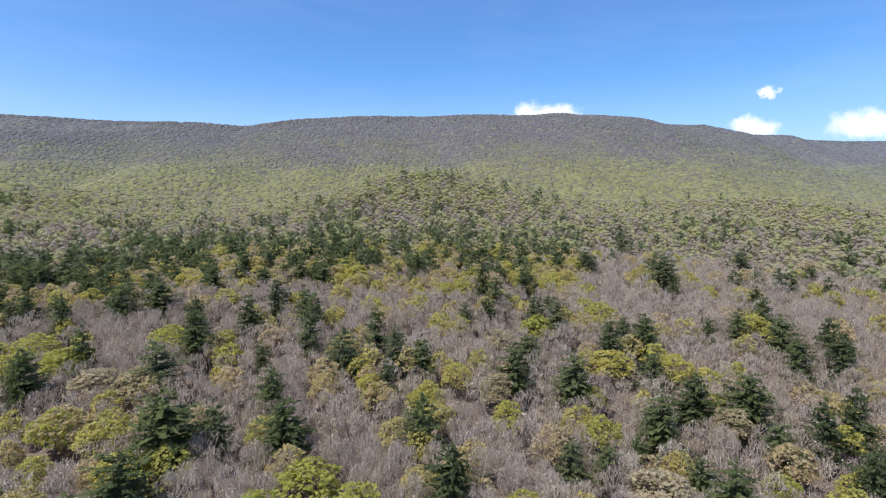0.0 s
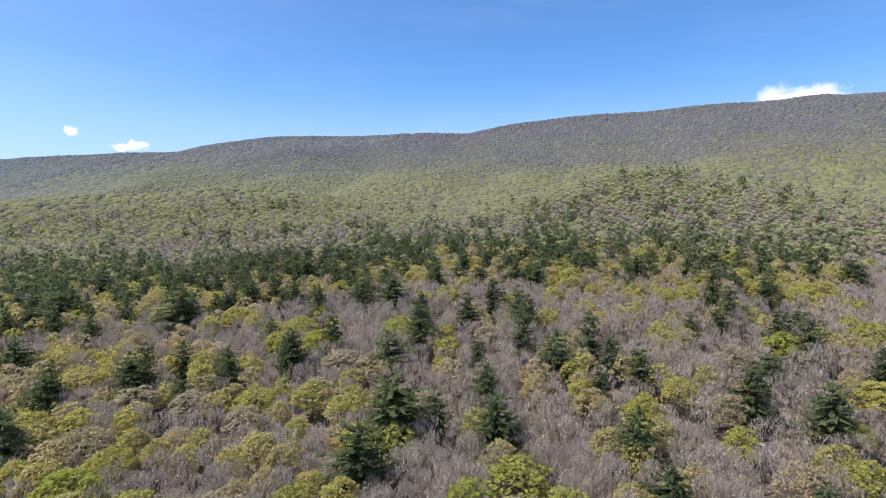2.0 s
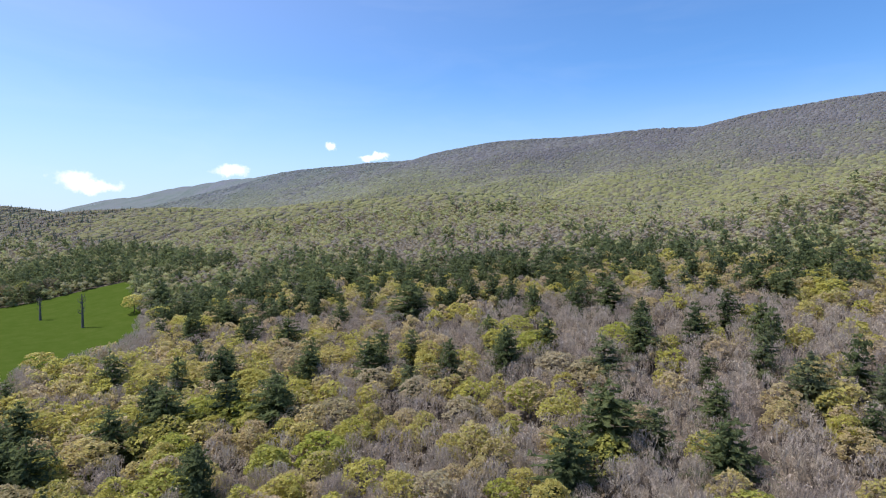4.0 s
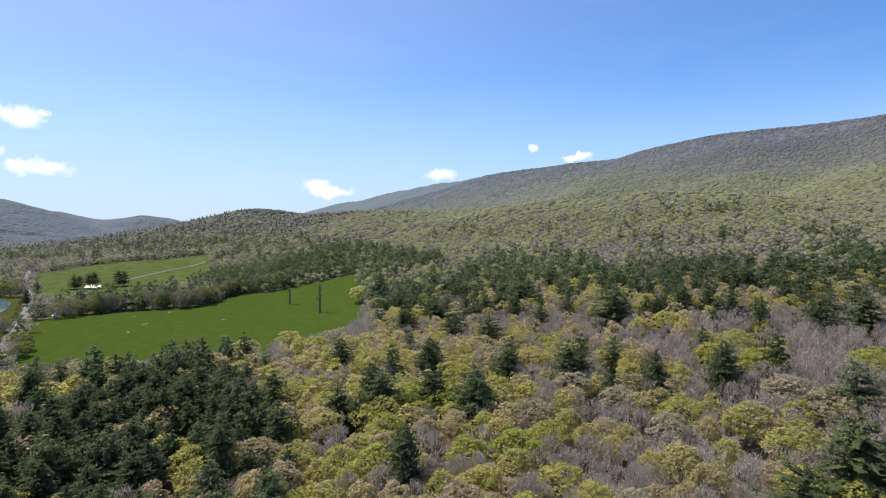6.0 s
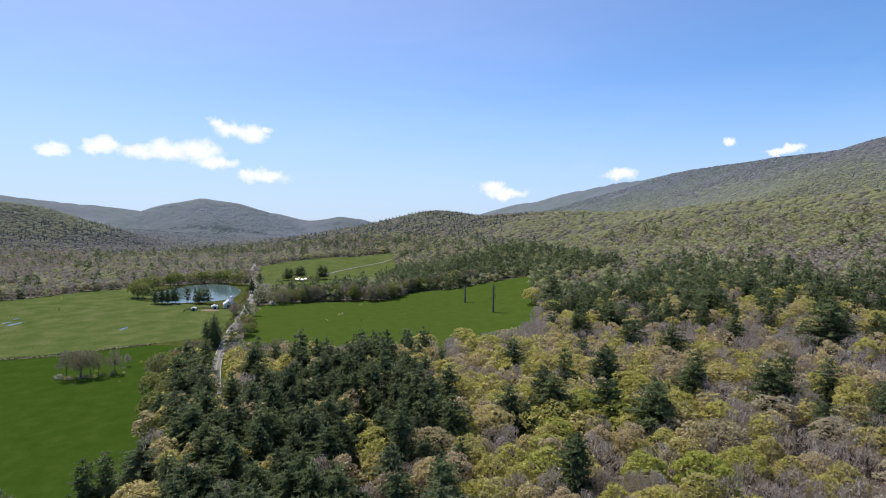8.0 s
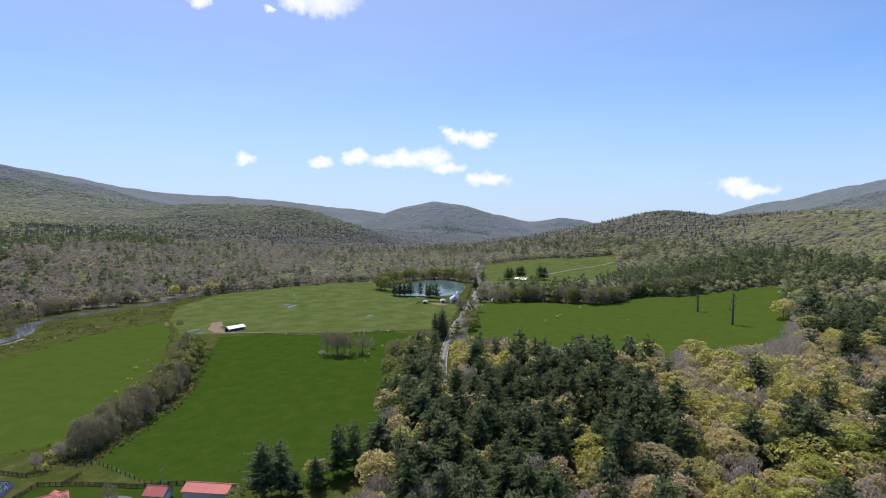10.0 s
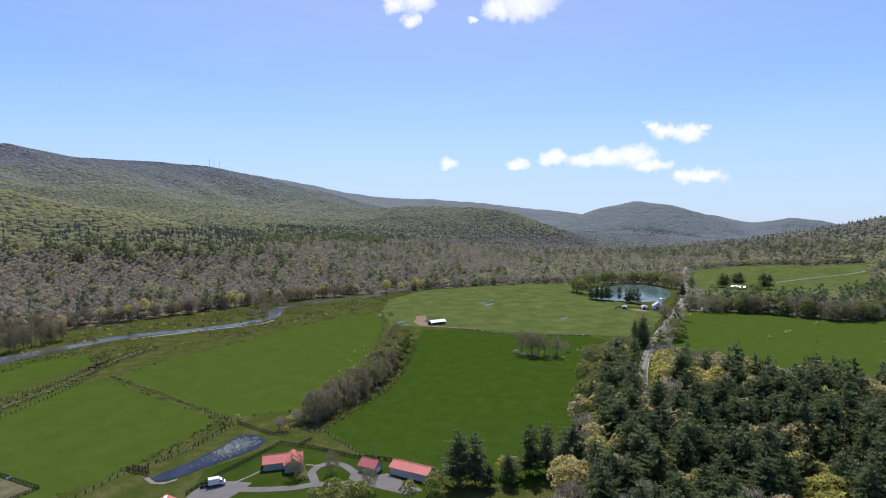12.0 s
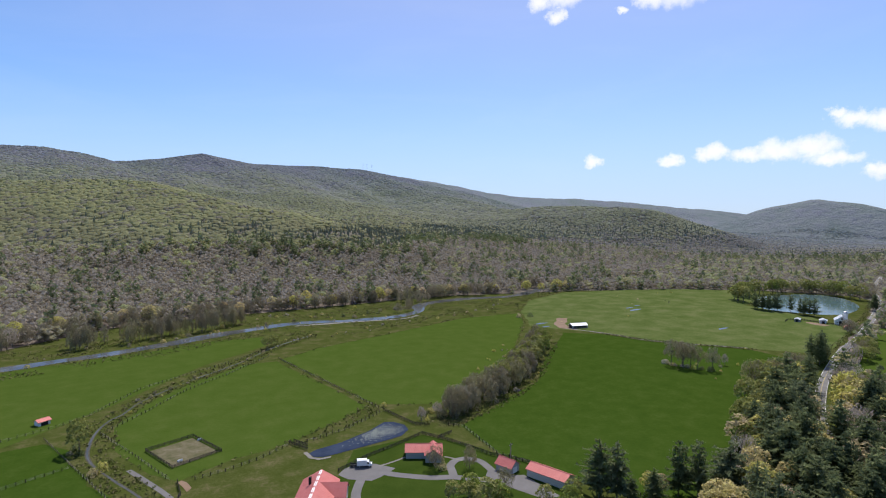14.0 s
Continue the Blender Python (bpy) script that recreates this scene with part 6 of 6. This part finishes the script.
for n, (x, y, a, b) in enumerate(((-493, -315, 9, 2.5), (-500, -326, 6, 1.6), (-466, -215, 7, 2.0), (-359, -322, 7, 2.2), (-352, -310, 5, 1.6), (-520, -330, 5, 1.4))):
    sheet("puddle_%d" % (n + 1), [(x + a * math.cos(q) * (1 + 0.25 * math.sin(3 * q)), y + b * math.sin(q)) for q in np.linspace(0, 6.2832, 13)[:-1]], M_RIVER, 0, "shallow puddle in the pasture", "puddle", 2.0, 0.5, level=0.16)


# ---- fences ----
POST = mesh_from("post", box(bmesh.new(), -0.09, 0.09, -0.09, 0.09, -0.3, 1.45, 0.02), M_FENCE)
STAKE = mesh_from("post", box(bmesh.new(), -0.11, 0.11, -0.11, 0.11, -0.3, 1.35, 0.015), M_FENCE)


def fence(line, gap, rails, label, closed=False, post=POST, mat=M_FENCE, thick=0.05):
    pts = list(line) + ([line[0]] if closed else [])
    ob = thing("fence", (*pts[0], 0.05), label, "fence", "farm fences")
    x0, y0 = pts[0]
    for (ax, ay), (bx, by) in zip(pts, pts[1:]):
        n = max(1, round(math.hypot(bx - ax, by - ay) / gap))
        for k in range(n):
            p = new("post", post)
            p.parent = ob
            x, y = ax + (bx - ax) * k / n, ay + (by - ay) * k / n
            p.location = (x - x0, y - y0, float(land(x, y)))
        ang = math.atan2(by - ay, bx - ax)
        ln = math.hypot(bx - ax, by - ay)
        for z in rails:
            bm = box(bmesh.new(), 0, ln, -thick / 2, thick / 2, z - 0.08 if thick > 0.04 else z - 0.01, z + 0.08 if thick > 0.04 else z + 0.01)
            bm.transform(Matrix.Translation((ax - x0, ay - y0, 0)) @ Matrix.Rotation(ang, 4, "Z"))
            part("rail", bm, mat, ob)
    return ob


BOARD = (0.3, 0.62, 0.94, 1.26)
fence([(-35.4, -233.8), (-40.4, -211.6), (-58.8, -216), (-53.6, -238)], 2.2, BOARD, "dark board fence round a small pen", True)
fence([(-87, -173), (-101, -177.3), (-115.5, -179.6), (-131, -183), (-133.8, -175.6), (-136, -168.9), (-138, -160.5), (-140, -150)], 2.2, BOARD, "dark board fence behind the farmyard")
fence([(-133.6, -175.4), (-141.8, -176.4)], 2.2, BOARD, "short dark board fence beside the cottage")
fence([(-140, -150), (-146, -139), (-148, -129)], 2.4, BOARD, "dark board fence behind the long shed")
fence([(-133, -217.5), (-133.8, -203), (-134.6, -193), (-139, -188.6)], 2.2, BOARD, "dark board fence at the hedgerow's end")
fence([(-82.6, -207.2), (-85, -200), (-85.8, -196.4)], 1.6, BOARD, "dark board gate and fence at the pond")
fence([(-84.7, -207.7), (-87.4, -200.2)], 1.6, BOARD, "dark board rail at the pond's end")
fence([(-31, -176), (-38.4, -189), (-39.6, -200)], 2.0, BOARD, "dark board fence along the farm lane")
WIRE = (0.35, 0.75, 1.15)
for line, label in (([(-129, -340), (-131, -282), (-133, -219)], "old wire fence between two fields"), ([(-23.4, -264), (-31.4, -230.3), (-37.6, -202)], "dark post fence beside the farm lane"),
                    ([(20, -274), (-9, -284), (-22, -292), (-47, -322), (-73, -336), (-98, -348), (-134, -371)], "wire fence beyond the creek"), ([(-26, -265.5), (-41, -279.5), (-66, -305.5), (-91, -322), (-128, -352)], "wire fence along the creek"),
                    ([(-4.5, -270.6), (-12, -233), (-18.5, -202), (-23, -180)], "wire fence of the small paddock"), ([(-406, -166), (-373, -224), (-366, -262), (-362, -283)], "wire fence along the farm track"),
                    ([(-44.8, -197.6), (-55, -197.6), (-67, -200), (-81.4, -205.4)], "wire fence across the grass"), ([(-89, -204.3), (-107, -206.5), (-125, -213.3), (-132.5, -216.8)], "wire fence along the pond bank"),
                    ([(-146, -184), (-150, -178), (-143, -150), (-151, -117), (-160, -92)], "wire fence at the edge of the hay field"), ([(12, -227), (-1, -231), (-11.3, -233.8)], "wire fence across the small paddock")):
    fence(line, 2.8, WIRE, label, post=STAKE, mat=M_GREYWOOD, thick=0.03)
fence([(-545, -196), (-556, -198), (-566, -190), (-560, -150), (-545, -146)], 2.6, BOARD, "dark corral fence round the dairy yard")


# ---- poles and small things ----
def utility_pole(x, y, h, turn):
    ob = thing("utility_pole", (x, y, float(land(x, y))), "weathered wooden utility pole beside the road", "utility pole", "roadside poles", turn)
    part("post", tube(bmesh.new(), (0, 0, -0.4), (0, 0, h), 0.19, 0.12, 8), M_GREYWOOD, ob)
    part("crossarm", box(bmesh.new(), -1.2, 1.2, -0.06, 0.06, h - 0.75, h - 0.6), M_GREYWOOD, ob)
    for k in (-1.05, 0.0, 1.05):
        part("insulator", tube(bmesh.new(), (k, 0, h - 0.6), (k, 0, h - 0.35), 0.07, 0.04, 8), M_DARK, ob)
    return ob


for x, y in ((-282, -96), (-300, -82), (-352, -97), (-405, -109), (-462, -118), (-525, -126), (-600, -140), (-690, -158)):
    utility_pole(x, y, 10.5, 16)
utility_pole(-141.5, -141, 7.5, 10)

for az, r in ((150.6, 3080), (150.2, 3090), (149.7, 3100)):
    v = toward(az) * r
    mast = thing("radio_mast", (v.x, v.y, float(land(v.x, v.y))), "thin radio mast on the mountain crest", "mast", "ridge masts")
    part("shaft", tube(bmesh.new(), (0, 0, 0), (0, 0, 38), 0.8, 0.4, 6), M_CHROME, mast)
    part("antenna", tube(bmesh.new(), (0, 0, 34), (0, 0, 44), 1.2, 1.0, 8), M_WHITE, mast)


def wheel(parent, x, y, r, w):
    bm = tube(bmesh.new(), (x, y - w / 2, r), (x, y + w / 2, r), r, r, 16)
    wh = part("wheel", bm, M_RUBBER, parent)
    part("rim", tube(bmesh.new(), (x, y - w / 2 - 0.01, r), (x, y + w / 2 + 0.01, r), r * 0.58, r * 0.58, 12), M_CHROME, wh)


van = thing("truck", (-96.5, -171.0, 0.1), "white box truck parked on the asphalt", "truck", turn=150)
part("chassis", box(bmesh.new(), -2.6, 2.6, -0.85, 0.85, 0.45, 0.75, 0.04), M_BLACK, van)
part("box_body", box(bmesh.new(), -2.7, 0.9, -1.05, 1.05, 0.75, 2.75, 0.06), M_CARWHITE, van)
bm = bmesh.new()
prof = ((0.98, 0.6), (2.75, 0.6), (2.75, 1.2), (2.2, 1.4), (1.75, 2.15), (0.98, 2.15))
a, b = ([bm.verts.new((x, y, z)) for x, z in prof] for y in (-0.98, 0.98))
bm.faces.new(a)
bm.faces.new(b[::-1])
for k in range(len(prof)):
    m = (k + 1) % len(prof)
    bm.faces.new((a[k], b[k], b[m], a[m]))
cab = part("cab", bm, M_CARWHITE, van)
part("side_window", box(bmesh.new(), 1.1, 1.75, -0.995, 0.995, 1.4, 1.95), M_PANE, cab)
bm = box(bmesh.new(), -0.41, 0.41, -0.85, 0.85, -0.015, 0.015)
bm.transform(Matrix.Translation((2.0, 0, 1.79)) @ Matrix.Rotation(radians(59), 4, "Y"))
part("windscreen", bm, M_PANE, cab)
for y in (-0.7, 0.7):
    part("headlight", box(bmesh.new(), 2.74, 2.78, y - 0.16, y + 0.16, 0.85, 1.05), M_LINE, cab)
for x in (-1.7, 1.9):
    for y in (-0.85, 0.85):
        wheel(van, x, y, 0.4, 0.25)
cart = thing("trailer", (-93.4, -173.2, 0.1), "black utility trailer beside the truck", "trailer", turn=150)
part("bed", box(bmesh.new(), -1.3, 1.3, -0.8, 0.8, 0.5, 0.62, 0.02), M_BLACK, cart)
for y in (-0.78, 0.78):
    part("side_board", box(bmesh.new(), -1.3, 1.3, y - 0.03, y + 0.03, 0.62, 1.05), M_BLACK, cart)
part("drawbar", tube(bmesh.new(), (1.3, 0, 0.5), (2.3, 0, 0.45), 0.05, 0.04, 6), M_BLACK, cart)
for y in (-0.9, 0.9):
    wheel(cart, 0, y, 0.36, 0.2)
for x, y, label in ((-44, -216.5, "white water trough in the pen"), (-55, -233, "pale feed trough in the pen")):
    tr = thing("trough", (x, y, 0.1), label, "trough", "pen troughs", 20)
    bm = box(bmesh.new(), -0.9, 0.9, -0.45, 0.45, 0, 0.6, 0.05)
    top = max(bm.faces, key=lambda f: f.calc_center_median().z)
    ins = bmesh.ops.inset_region(bm, faces=[top], thickness=0.08)
    bmesh.ops.translate(bm, verts=list(top.verts), vec=(0, 0, -0.4))
    part("tub", bm, M_WHITE, tr)
# weed that floats on the pond
r3 = np.random.RandomState(5)
c = np.stack([-118 + r3.normal(0, 6.5, 900), -195.5 + r3.normal(0, 3.6, 900), np.full(900, 0.155)], 1)
keep = inside(c[:, 0], c[:, 1], [(-96, -188), (-97, -194.5), (-104, -195.5), (-116, -199), (-125, -203), (-128, -201.5), (-130, -196), (-128, -191.5), (-122, -188), (-104, -187.5)])
weed, _ = fan(r3, c[keep], np.tile([0, 0, 1.0], (keep.sum(), 1)), 0.32, 1.0, 0.01)
tagged(new("pond_weed", shape_of("pond_weed", soup(weed), [M_WEED])), "pale weed floating on the dark pond", "pond weed", kind="stuff")
